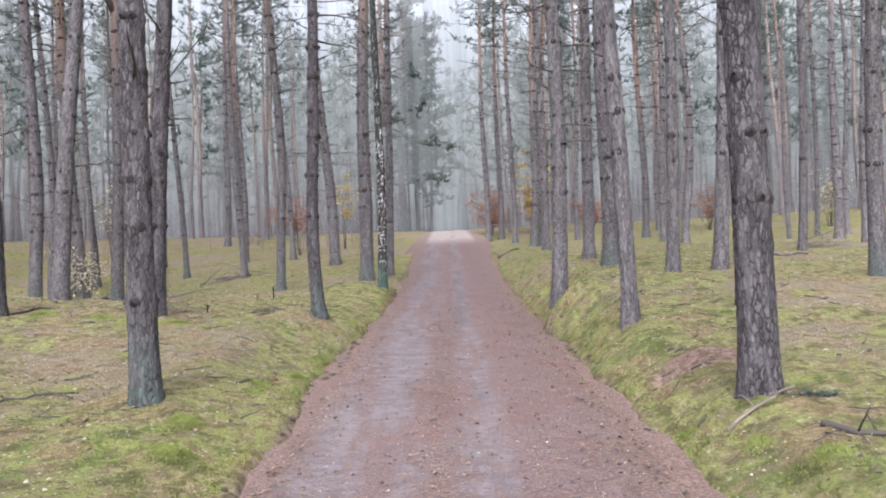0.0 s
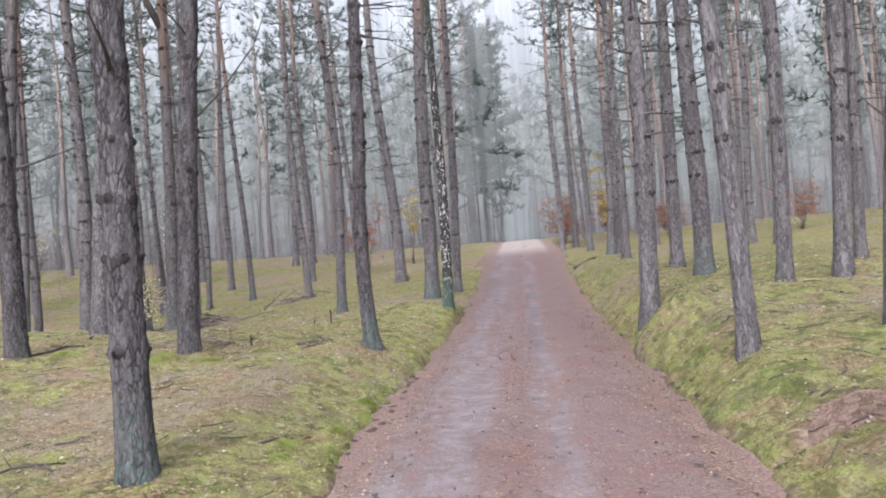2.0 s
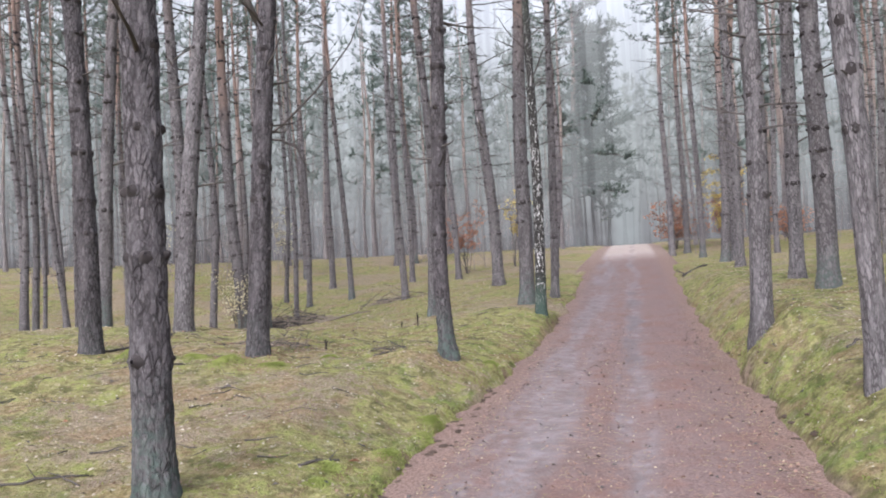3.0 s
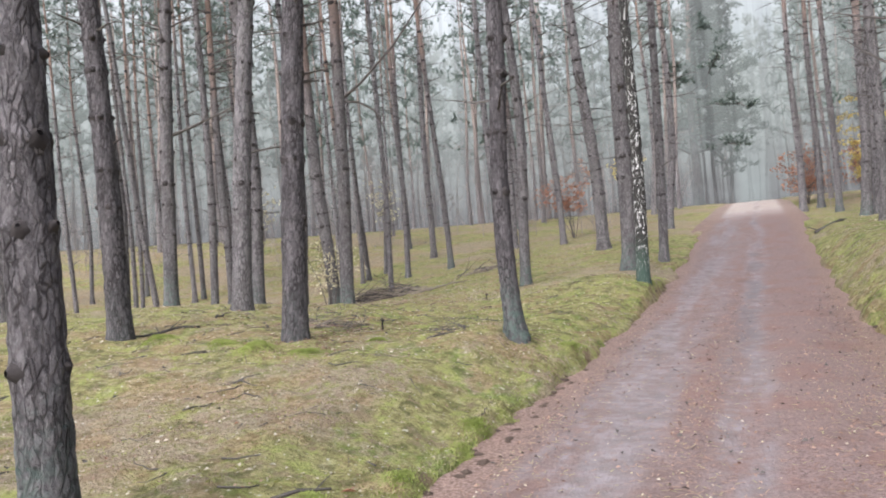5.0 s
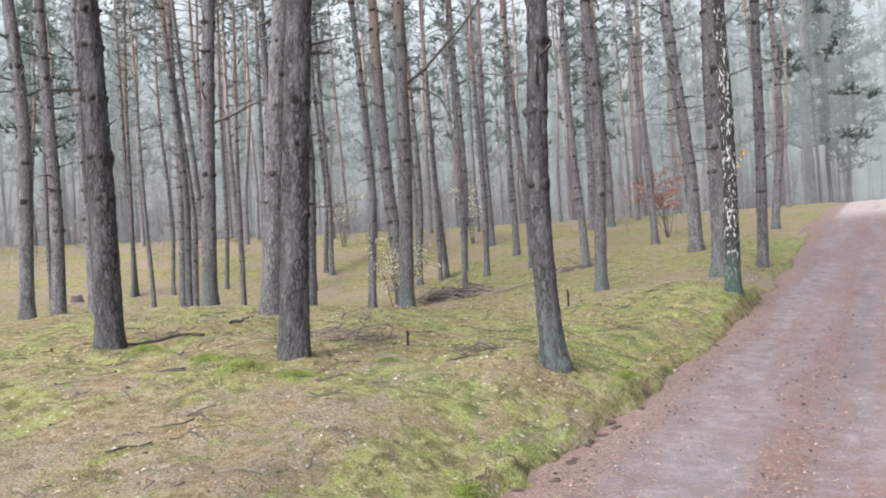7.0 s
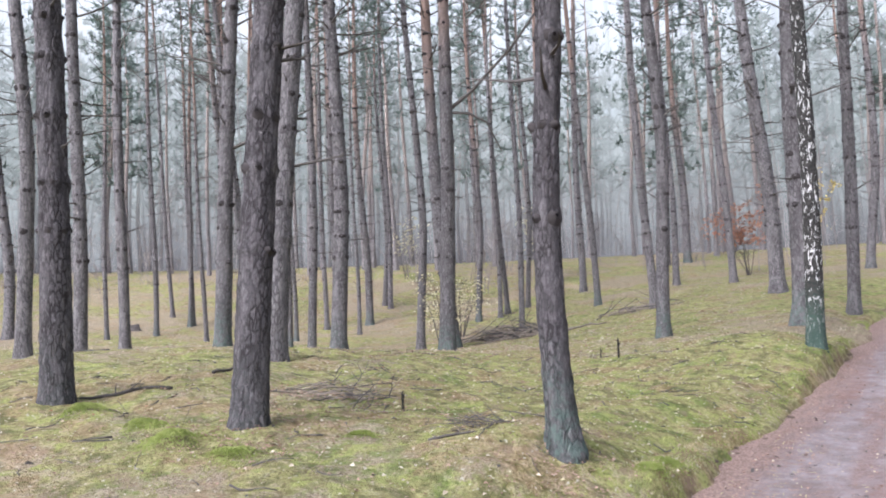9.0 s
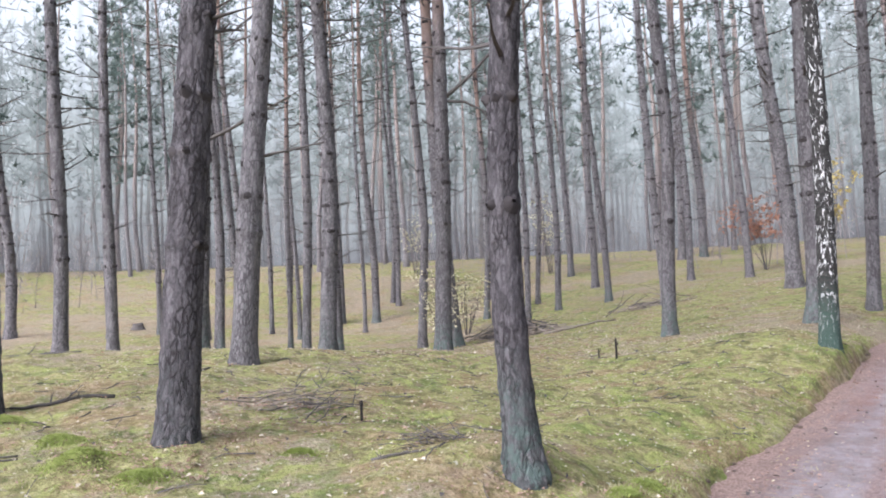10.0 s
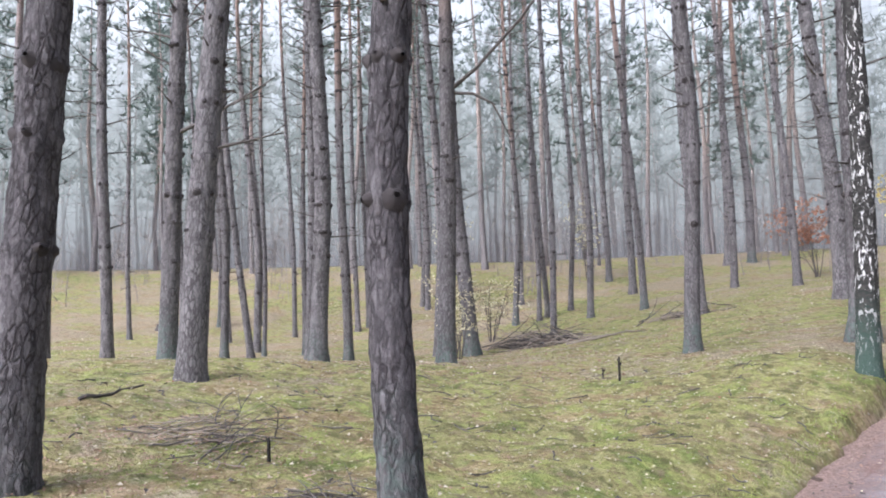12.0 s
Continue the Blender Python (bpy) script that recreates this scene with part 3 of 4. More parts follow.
pine(7.62, 16.64, 0.17, 0.030, -0.019)
pine(-9.24, 17.25, 0.28, -0.005, 0.006)
pine(-2.18, 20.79, 0.34, 0.036, 0.005)
pine(-4.42, 20.45, 0.23, -0.020, -0.003)
pine(-13.04, 14.55, 0.24, -0.010, 0.002)
pine(-1.71, 22.75, 0.21, 0.031, 0.003)
pine(-14.58, 16.40, 0.22, -0.014, -0.004)
pine(-12.15, 19.45, 0.19, 0.000, 0.012)
pine(-13.52, 19.01, 0.15, -0.066, -0.077)
pine(-14.57, 19.04, 0.17, -0.027, -0.016)
pine(3.20, 25.07, 0.24, 0.003, -0.002)
pine(11.87, 21.94, 0.26, 0.020, -0.017)
pine(-13.11, 21.40, 0.22, -0.016, -0.004)
pine(-15.43, 19.58, 0.17, -0.002, 0.011)
pine(-11.10, 23.50, 0.34, -0.045, -0.023)
pine(-12.16, 23.48, 0.22, -0.010, 0.002)
pine(-4.07, 27.80, 0.36, -0.047, -0.007)
pine(-16.42, 21.44, 0.12, -0.001, 0.011)
pine(-16.43, 22.80, 0.15, 0.001, 0.012)
pine(-10.91, 26.74, 0.17, -0.006, 0.003)
pine(-7.52, 28.44, 0.24, -0.038, -0.011)
pine(-18.09, 22.42, 0.21, -0.028, -0.022)
pine(-19.64, 26.09, 0.16, -0.026, -0.015)
pine(-10.94, 32.16, 0.23, -0.049, -0.018)
pine(-22.15, 24.21, 0.16, -0.029, -0.026)
pine(-12.54, 31.52, 0.22, -0.006, 0.003)
pine(-24.73, 22.03, 0.16, -0.013, -0.001)
pine(-15.21, 31.04, 0.21, -0.003, 0.006)
pine(-18.86, 28.53, 0.15, -0.015, -0.003)
pine(-14.70, 31.75, 0.17, -0.010, 0.001)
pine(-7.01, 34.80, 0.25, -0.049, -0.009)
pine(-21.94, 26.81, 0.17, -0.024, -0.016)
pine(-14.75, 32.39, 0.20, -0.046, -0.022)
pine(10.54, 34.35, 0.35, 0.025, -0.011)
pine(-24.82, 24.03, 0.19, -0.018, -0.009)
pine(-27.49, 20.01, 0.36, -0.022, -0.023)
pine(4.02, 36.20, 0.36, 0.037, -0.005)
pine(16.31, 32.31, 0.36, 0.011, -0.012)
pine(-21.02, 29.05, 0.19, -0.015, -0.003)
pine(-14.50, 33.51, 0.19, 0.003, 0.009)
pine(-19.93, 30.34, 0.29, -0.027, -0.014)
pine(14.84, 33.67, 0.18, -0.014, 0.001)
pine(-21.17, 29.76, 0.20, -0.018, -0.006)
pine(-9.52, 36.24, 0.24, -0.015, -0.001)
pine(4.58, 37.59, 0.36, 0.037, -0.006)
pine(-24.80, 27.36, 0.16, -0.019, -0.009)
pine(-25.80, 26.20, 0.17, 0.003, 0.018)
pine(10.28, 36.82, 0.32, 0.017, -0.008)
pine(-25.97, 26.49, 0.17, -0.025, -0.018)
pine(-23.87, 29.41, 0.18, 0.006, 0.018)
pine(-13.49, 36.42, 0.28, -0.000, 0.006)
pine(-3.27, 39.11, 0.31, 0.032, 0.005)
pine(-17.42, 34.58, 0.19, -0.012, -0.000)
pine(17.94, 34.79, 0.26, 0.016, -0.015)
pine(16.95, 35.56, 0.21, 0.015, -0.013)
pine(-21.09, 33.06, 0.22, -0.012, -0.000)
pine(-27.70, 26.75, 0.17, -0.040, -0.040)
pine(-21.68, 33.40, 0.21, -0.009, 0.003)
pine(3.59, 41.36, 0.28, -0.009, -0.000)
pine(6.89, 41.19, 0.25, 0.025, -0.006)
pine(10.36, 40.47, 0.35, -0.003, -0.002)
pine(2.24, 42.85, 0.32, -0.005, -0.000)
pine(-16.13, 39.44, 0.26, -0.011, 0.000)
pine(-16.47, 39.92, 0.14, -0.036, -0.013)
pine(3.07, 44.24, 0.30, -0.001, -0.001)
pine(11.90, 43.72, 0.24, 0.009, -0.006)
pine(-12.72, 44.31, 0.36, 0.018, 0.011)
pine(-11.91, 45.08, 0.36, -0.025, -0.004)
pine(-19.50, 44.62, 0.16, -0.013, -0.001)
pine(-5.13, 48.92, 0.29, 0.008, 0.003)

for shape, stands in zip(SHAPES, STANDS):
    for m in stands[1:]:
        copy_thing(shape, m)
    shape.matrix_basis = stands[0]


# The trunks beside the track, with bark plates in relief.
def near_pine(seed, x, y, dia, lean_x, lean_y, label, height=15.0, crown_from=8.8, relief=0.0085, bend=0.05, snags=14, flare=0.24, extra=None, line=None, sides=60, rings=180, first_whorl=0.9, bark=BARK_OLD):
    TAKEN.append((x, y))
    rng = random.Random(seed)
    root = new("pine_tree")
    line = line or trunk_line(rng, height, bend)
    whorls = whorl_heights(rng, first_whorl, 7.5)
    trunk_mesh(rng, "trunk", line, dia, height, sides, rings, relief, bark, flare, whorls).parent = root
    bag, knots, tris = ([], []), ([], []), []
    dead_branches(rng, bag, knots, line, dia, height, 1.2, crown_from + 0.8, snags, 1.4, whorls)
    live_crown(rng, bag, tris, line, height, crown_from, 2.0, 22)
    if extra:
        extra(rng, bag, line)
    tagged(mesh_object("knots", knots[0], knots[1], [KNOT], parent=root), "dark branch knots", kind="stuff")
    tagged(mesh_object("branches", bag[0], bag[1], [DEADWOOD], parent=root), kind="stuff")
    tagged(tris_mesh("crown", tris, NEEDLES, root), "grey-green pine needles", kind="stuff")
    root.matrix_basis = footing(x, y, 1, 1, lean_x, lean_y, 0)
    return tagged(root, label, "tree", "pines of the forest")


def side_limbs(*limbs_wanted):
    """Long dead limbs at given heights: height, direction, length, thickness."""

    def add(rng, bag, line):
        for z, d, length, r in limbs_wanted:
            pts = limb(rng, line(z), d, length, 0.0, 7, 0.1)
            tube(bag, pts, taper(r, r * 0.3, len(pts)), 6)
            for q in pts[3:7]:
                e = limb(rng, q, Vector(d) + Vector((rng.uniform(-0.8, 0.8), rng.uniform(-0.8, 0.8), rng.uniform(-0.3, 0.6))), length * 0.3, 0.0, 3)
                tube(bag, e, taper(r * 0.4, r * 0.15, len(e)), 4, False)

    return add


near_pine(26, -9.05, 14.55, 0.24, 0.033, 0.031, "scots pine with a long dead side limb", bark=BARK, relief=0.005, snags=22, sides=28, rings=110, extra=side_limbs((3.0, (0.8, 0.45, 0.42), 1.5, 0.03), (4.3, (-0.9, -0.3, 0.2), 1.3, 0.02), (4.6, (-0.6, 0.3, 0.35), 0.9, 0.02), (4.9, (0.75, 0.6, 0.5), 0.8, 0.02), (3.9, (-0.7, -0.6, 0.5), 0.7, 0.018)))
near_pine(27, -6.76, 13.51, 0.28, 0.057, 0.046, "scots pine with knotty grey bark and a side limb", bark=BARK, relief=0.005, snags=14, sides=36, rings=130, extra=side_limbs((2.35, (0.75, 0.6, 0.35), 0.85, 0.022), (3.0, (0.7, 0.5, 0.0), 0.25, 0.025)))
near_pine(21, 2.29, 5.73, 0.27, -0.016, 0.002, "thick scots pine with dark furrowed bark beside the track")
near_pine(22, -2.49, 6.52, 0.235, -0.02, -0.002, "scots pine with grey bark and dark knots, mossy foot", bark=BARK_MOSSY, first_whorl=0.5)
near_pine(24, -4.06, 10.84, 0.255, 0.04, 0.039, "scots pine with deeply plated grey-brown bark on moss", extra=side_limbs((2.75, (0.7, 0.6, 0.15), 0.3, 0.02)))
near_pine(25, -6.10, 10.50, 0.25, -0.02, -0.02, "scots pine with coarse grey bark beside a fallen log")


def swept(z):
    """A foot that leans one way and a stem that swings back."""
    k = -0.06 * math.sin(math.pi * min(z, 2.6) / 2.6) + 0.07 * ease(2.3, 5.0, z)
    return Vector((0.85 * k, 0.5 * k, z))


near_pine(23, -1.90, 11.58, 0.185, 0.0, 0.0, "slender scots pine with cracked bark and algae on its foot", flare=0.5, line=swept, bark=BARK_MOSSY)


def forked_pine(x, y, dia, lean_x, lean_y):
    """Pine with a forked top, one long bare side limb and a hooked dead branch."""
    TAKEN.append((x, y))
    rng = random.Random(31)
    root = new("pine_tree")
    height = 14.5
    line = trunk_line(rng, height, 0.05)
    whorls = whorl_heights(rng, 1.4, 8.0)
    trunk_mesh(rng, "trunk", line, dia, height, 20, 60, whorls=whorls).parent = root
    bag, knots, tris = ([], []), ([], []), []
    dead_branches(rng, bag, knots, line, dia, height, 1.6, 8.5, 14, 1.3, whorls)
    side = Vector((0.8, 0.6, 0))
    start = line(4.7)
    tube(bag, [start, start + side * 0.5 + Vector((0, 0, 0.42)), start + side * 1.3 + Vector((0, 0, 1.3)), start + side * 2.2 + Vector((0, 0, 2.6)), start + side * 2.7 + Vector((0, 0, 4.0))], [0.04, 0.032, 0.026, 0.018, 0.008], 7)
    tube(bag, [start, start + side * 0.45 + Vector((0, 0, -0.02)), start + side * 0.8 + Vector((0, 0, -0.2)), start + side * 1.1 + Vector((0, 0, -0.8))], [0.03, 0.026, 0.02, 0.008], 6)
    fork = line(7.4)
    tube(bag, [fork, fork - side * 0.35 + Vector((0, 0, 0.7)), fork - side * 0.6 + Vector((0, 0, 2.2)), fork - side * 0.7 + Vector((0, 0, 5.0))], [0.09, 0.085, 0.07, 0.03], 8)
    live_crown(rng, bag, tris, line, height, 8.5, 2.0, 22)
    tagged(mesh_object("knots", knots[0], knots[1], [KNOT], parent=root), "dark branch knots", kind="stuff")
    tagged(mesh_object("branches", bag[0], bag[1], [DEADWOOD], parent=root), kind="stuff")
    tagged(tris_mesh("crown", tris, NEEDLES, root), "grey-green pine needles", kind="stuff")
    root.matrix_basis = footing(x, y, 1, 1, lean_x, lean_y, 0)
    return tagged(root, "forked scots pine with a long bare side limb", "tree", "pines of the forest")


forked_pine(-8.28, 19.26, 0.30, 0.02, 0.015)


def spreading_pine(x, y):
    """Old roadside pine with contorted low limbs and heavy foliage."""
    TAKEN.append((x, y))
    rng = random.Random(41)
    root = new("pine_tree")
    height = 15.0
    line = trunk_line(rng, height, 0.12)
    trunk_mesh(rng, "trunk", line, 0.5, height, 20, 50).parent = root
    bag, tris = ([], []), []
    for i in range(46):
        z = 2.6 + 11.6 * (i + rng.random()) / 46
        a = rng.uniform(-1.1, 1.1) if i % 3 else rng.uniform(0, 6.28)
        length = rng.uniform(1.8, 4.2) * (1.0 if z < 8 else 0.75)
        pts = limb(rng, line(z), (math.cos(a), math.sin(a) * 0.8, rng.uniform(0.0, 0.5)), length, rng.uniform(0.0, 0.09), 7, 0.3)
        tube(bag, pts, taper(0.075, 0.012, len(pts)), 6, False)
        for q in pts[2:]:
            for _ in range(4):
                d = Vector((rng.uniform(-1, 1), rng.uniform(-1, 1), rng.uniform(-0.3, 0.8))).normalized()
                twig = q + d * rng.uniform(0.2, 0.8)
                tube(bag, [q, twig], [0.012, 0.004], 3, False)
                for g in range(4):
                    tuft(tris, rng, q.lerp(twig, 0.35 + 0.25 * g) + Vector((rng.uniform(-0.2, 0.2), rng.uniform(-0.2, 0.2), rng.uniform(-0.1, 0.1))), d, 0.36, 8)
    tagged(mesh_object("branches", bag[0], bag[1], [DEADWOOD], parent=root), kind="stuff")
    tagged(tris_mesh("crown", tris, NEEDLES, root), "dense blue-green pine needles", kind="stuff")
    root.matrix_basis = footing(x, y, 1.25, 1.25, 0.01, 0, 0)
    return tagged(root, "old spreading pine with crooked limbs over the track", "tree", "pines of the forest")


spreading_pine(-3.5, 61.0)


def birch_tree(x, y, dia, lean_x, lean_y):
    TAKEN.append((x, y))
    rng = random.Random(51)
    root = new("birch_tree")
    height = 13.0
    line = trunk_line(rng, height, 0.05)
    trunk_mesh(rng, "trunk", line, dia, height, 40, 160, 0.004, BIRCH, 0.3).parent = root
    bag = ([], [])
    for i in range(26):
        z = 4.0 + 8.6 * i / 26
        a = i * 2.4
        pts = limb(rng, line(z), (math.cos(a), math.sin(a), 0.9), rng.uniform(0.8, 2.0) * (1.2 - z / 16), 0.05, 6, 0.14)
        tube(bag, pts, taper(0.016, 0.003, len(pts)), 4, False)
        for q in pts[2:]:
            e = limb(rng, q, (rng.uniform(-1, 1), rng.uniform(-1, 1), 0.3), rng.uniform(0.3, 0.7), 0.15, 3)
            tube(bag, e, taper(0.004, 0.0015, len(e)), 3, False)
    tagged(mesh_object("branches", bag[0], bag[1], [DEADWOOD], parent=root), kind="stuff")
    root.matrix_basis = footing(x, y, 1, 1, lean_x, lean_y, 0.6)
    return tagged(root, "bare birch with black and white bark, green mossy foot", "tree")


birch_tree(-1.50, 17.8, 0.215, 0.01, 0.0)

# ---- far woods ----
rng = random.Random(7)


def far_shape(seed, plain=False):
    r = random.Random(seed)
    height, bag, tris = r.uniform(16.0, 20.0), ([], []), []
    line = trunk_line(r, height, 0.12)
    tube(bag, [line(z) - Vector((0, 0, 0.3 if z == 0 else 0)) for z in (0, 1, 3, 6, 9, 12, height)], [trunk_radius(z, 0.26, height) for z in (0, 1, 3, 6, 9, 12, height)], 4 if plain else 6, False)
    for _ in range(3 if plain else 12):
        z, a = r.uniform(2.5, 9), r.uniform(0, 6.28)
        p = limb(r, line(z), (math.cos(a), math.sin(a), r.uniform(-0.2, 0.3)), r.uniform(0.5, 1.5), 0, 3)
        tube(bag, p, taper(0.016, 0.006, 4), 3, False)
    for t in fine_twigs(r, line, 1.5, 9.0, 70, 1.6, 0.013):
        bag[1].append(tuple(range(len(bag[0]), len(bag[0]) + 3)))
        bag[0].extend(t)
    lo = r.uniform(4.0, 6.0) if plain else r.uniform(8.6, 10.4)
    limbs = 17 if plain else 15
    for i in range(limbs):
        f = i / limbs
        z, a = lo + (height - lo) * f, i * 2.4
        ln = 2.2 * (1 - 0.6 * f) * r.uniform(0.6, 1.2)
        p = limb(r, line(z), (math.cos(a), math.sin(a), 0.2), ln, -0.05, 4, 0.15)
        for q in p[1:]:
            for _ in range(2):
                tuft(tris, r, q + Vector((r.uniform(-0.4, 0.4), r.uniform(-0.4, 0.4), r.uniform(-0.2, 0.4))), Vector((0, 0, 0.4)), 1.0 if plain else 0.5, 3 if plain else 4)
    wood, leaf = np.array(bag[0]), np.array([v for t in tris for v in t])
    return wood, [tuple(f) for f in bag[1]], leaf


FAR = [far_shape(s) for s in (61, 62, 63)] + [far_shape(s, True) for s in (64, 65)]
wood_v, wood_f, leaf_v, count = [], [], [], 0
spots = list(TAKEN)
tries = 0
while count < 610 and tries < 20000:
    tries += 1
    # The last ten trees stand behind, unseen, added to close in the light.
    ahead = count < 600
    a = radians(rng.uniform(-50, 112)) if ahead else radians(rng.uniform(112, 310))
    d = math.sqrt(rng.uniform(44.0**2, 86.0**2)) if ahead else math.sqrt(rng.uniform(14.0**2, 45.0**2))
    x, y = -d * math.sin(a), 5 + d * math.cos(a)
    if abs(x - ROAD_X) < (3.4 if y < 63 else 1.5 if y < 70 else 0.0) or any((x - p) ** 2 + (y - q) ** 2 < 2.0 for p, q in spots):
        continue
    spots.append((x, y))
    wood, faces, leaf = FAR[count % 3 if d < 52 else 3 + count % 2]
    s, t = rng.uniform(0.75, 1.3), rng.uniform(0, 6.28)
    c, sn = math.cos(t) * s, math.sin(t) * s
    m = np.array([[c, -sn, rng.uniform(-0.03, 0.03)], [sn, c, rng.uniform(-0.03, 0.03)], [0, 0, rng.uniform(0.85, 1.08)]])
    foot = np.array([x, y, land(x, y)])
    start = sum(len(v) for v in wood_v)
    wood_v.append(wood @ m.T + foot)
    wood_f += [tuple(start + i for i in f) for f in faces]
    leaf_v.append(leaf @ m.T + foot)
    count += 1
wood_v, leaf_v = np.concatenate(wood_v), np.concatenate(leaf_v)
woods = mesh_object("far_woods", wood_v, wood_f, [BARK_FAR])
tagged(woods, "dense far pine trunks fading into grey mist", "woods", kind="stuff")
sprays = [(i, i + 1, i + 2) for i in range(0, len(leaf_v), 3)]
leafage = mesh_object("foliage", leaf_v, sprays, [NEEDLES], smooth=False, parent=woods)
tagged(leafage, "far pine foliage", kind="stuff")

# Backdrop: glowing haze for the forest far beyond, with an uneven treetop line, and glowing veils between the last
# trees.
def glow_ring(radius, tall, uneven, mat):
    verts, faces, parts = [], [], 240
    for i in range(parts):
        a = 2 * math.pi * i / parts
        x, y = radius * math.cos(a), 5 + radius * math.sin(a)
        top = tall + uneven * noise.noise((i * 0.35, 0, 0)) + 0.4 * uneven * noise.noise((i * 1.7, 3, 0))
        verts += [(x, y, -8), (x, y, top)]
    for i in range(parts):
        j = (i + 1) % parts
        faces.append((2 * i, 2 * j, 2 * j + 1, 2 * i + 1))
    tagged(mesh_object("backdrop", verts, faces, [mat]), "glowing sheet painted with haze and pale distant forest", "backdrop", kind="structure")


glow_ring(98, 23, 5, glowing_mist("distant_haze_glow", 1.0))
glow_ring(72, 38, 0, glowing_mist("thick_haze_glow", 0.5))
glow_ring(63, 38, 0, glowing_mist("middle_haze_glow", 0.45))
glow_ring(54, 38, 0, glowing_mist("thin_haze_glow", 0.45))

# ---- bare undergrowth between the far trunks ----
n = Nodes("bare_twigs", 0.95, 0.1)
TWIGGY = n.finish(n.mix(n.noise(0.8, 3, 0.6), (0.17, 0.15, 0.15), (0.30, 0.265, 0.26)))
rng = random.Random(17)
bits = []
for _ in range(520):
    a, d = radians(rng.uniform(-42, 100)), math.sqrt(rng.uniform(36.0**2, 58.0**2))
    x, y = -d * math.sin(a), 5 + d * math.cos(a)
    if abs(x - ROAD_X) < 3.0:
        continue
    tall, foot = rng.uniform(1.8, 6.0), Vector((x, y, land(x, y)))
    stem = limb(rng, foot, (rng.uniform(-0.15, 0.15), rng.uniform(-0.15, 0.15), 1), tall, 0.0, 5, 0.1)
    for p, q in zip(stem, stem[1:]):
        for w in (Vector((0.016, 0, 0)), Vector((0, 0.016, 0))):
            bits.append((p - w, p + w, q + w * 0.7, q - w * 0.7))
    for _ in range(34):
        p = rng.choice(stem[1:]) + Vector((rng.gauss(0, 0.3), rng.gauss(0, 0.3), rng.uniform(-0.6, 0.4)))
        e = Vector((rng.uniform(-1, 1), rng.uniform(-1, 1), rng.uniform(0.0, 1.3))).normalized()
        w = e.orthogonal().normalized() * 0.011
        bits.append((p - w, p + w, p + e * rng.uniform(0.4, 1.0)))
tagged(tris_mesh("undergrowth", bits, TWIGGY), "bare grey-brown twiggy undergrowth between far trunks", "undergrowth", kind="stuff")

# ---- shrubs and saplings ----
def bush(name, seed, x, y, height, width, stems, leaves, size, mat, label, low=0.25):
    """Thin stems from one root with loose leaves along the twigs."""
    rng = random.Random(seed)
    root = new(name)
    bag, tris = ([], []), []
    ends = []
    for i in range(stems):
        a = rng.uniform(0, 6.28)
        lean = rng.uniform(0.1, 0.9) * width / height
        pts = limb(rng, (rng.uniform(-0.1, 0.1), rng.uniform(-0.1, 0.1), -0.1), (math.cos(a) * lean, math.sin(a) * lean, 1), height * rng.uniform(0.6, 1.0), 0.0, 6, 0.12)
        tube(bag, pts, taper(0.018, 0.004, len(pts)), 5, False)
        for q in pts[2:]:
            for _ in range(3):
                e = limb(rng, q, (rng.uniform(-1, 1), rng.uniform(-1, 1), rng.uniform(-0.1, 0.6)), rng.uniform(0.25, 0.55) * width, 0.0, 3)
                tube(bag, e, taper(0.006, 0.002, len(e)), 3, False)
                ends += [p for p in e[1:] if p.z > low * height]
    for _ in range(leaves):
        p = rng.choice(ends) + Vector((rng.uniform(-0.12, 0.12), rng.uniform(-0.12, 0.12), rng.uniform(-0.12, 0.08)))
        d = Vector((rng.uniform(-1, 1), rng.uniform(-1, 1), rng.uniform(-0.9, 0.4))).normalized()
        w = d.orthogonal().normalized()
        w.rotate(Matrix.Rotation(rng.uniform(0, 6.28), 3, d))
        ln = size * rng.uniform(0.7, 1.3)
        tris.append((p, p + d * ln * 0.5 + w * ln * 0.32, p + d * ln, p + d * ln * 0.5 - w * ln * 0.32))
    tagged(mesh_object("stems", bag[0], bag[1], [DEADWOOD], parent=root), kind="stuff")
    tagged(tris_mesh("leaves", tris, mat, root), kind="stuff")
    root.matrix_basis = Matrix.Translation((x, y, land(x, y)))
    return tagged(root, label, "shrub")


bush("sapling", 71, -10.6, 22.4, 1.9, 0.9, 6, 420, 0.07, CREAM, "slender sapling with pale cream autumn leaves", 0.3)
bush("sapling", 72, -13.6, 27.5, 2.2, 1.0, 6, 380, 0.08, CREAM, "slender sapling with pale cream autumn leaves", 0.3)
bush("shrub", 73, -7.4, 38.5, 3.2, 1.5, 8, 1100, 0.11, RUST, "shrub with orange-brown autumn leaves", 0.4)
bush("shrub", 74, 2.6, 46.5, 2.9, 1.9, 11, 1500, 0.13, RUST, "broad shrub with rust-red autumn leaves")
bush("shrub", 75, 5.4, 47.5, 3.0, 1.9, 11, 1300, 0.13, RUST, "broad shrub with rust-red autumn leaves")
bush("shrub", 76, 8.4, 45.5, 2.6, 1.7, 10, 900, 0.13, RUST, "broad shrub with rust-red autumn leaves")
bush("shrub", 77, 14.2, 42.0, 2.8, 1.6, 9, 700, 0.12, RUST, "shrub with faded orange autumn leaves")
bush("shrub", 78, 19.0, 38.5, 3.2, 1.4, 9, 600, 0.12, CREAM, "shrub with pale yellow autumn leaves")
bush("young_birch", 79, 5.1, 45.0, 5.2, 1.0, 7, 1300, 0.12, YELLOW, "young birch with bright yellow leaves", 0.25)
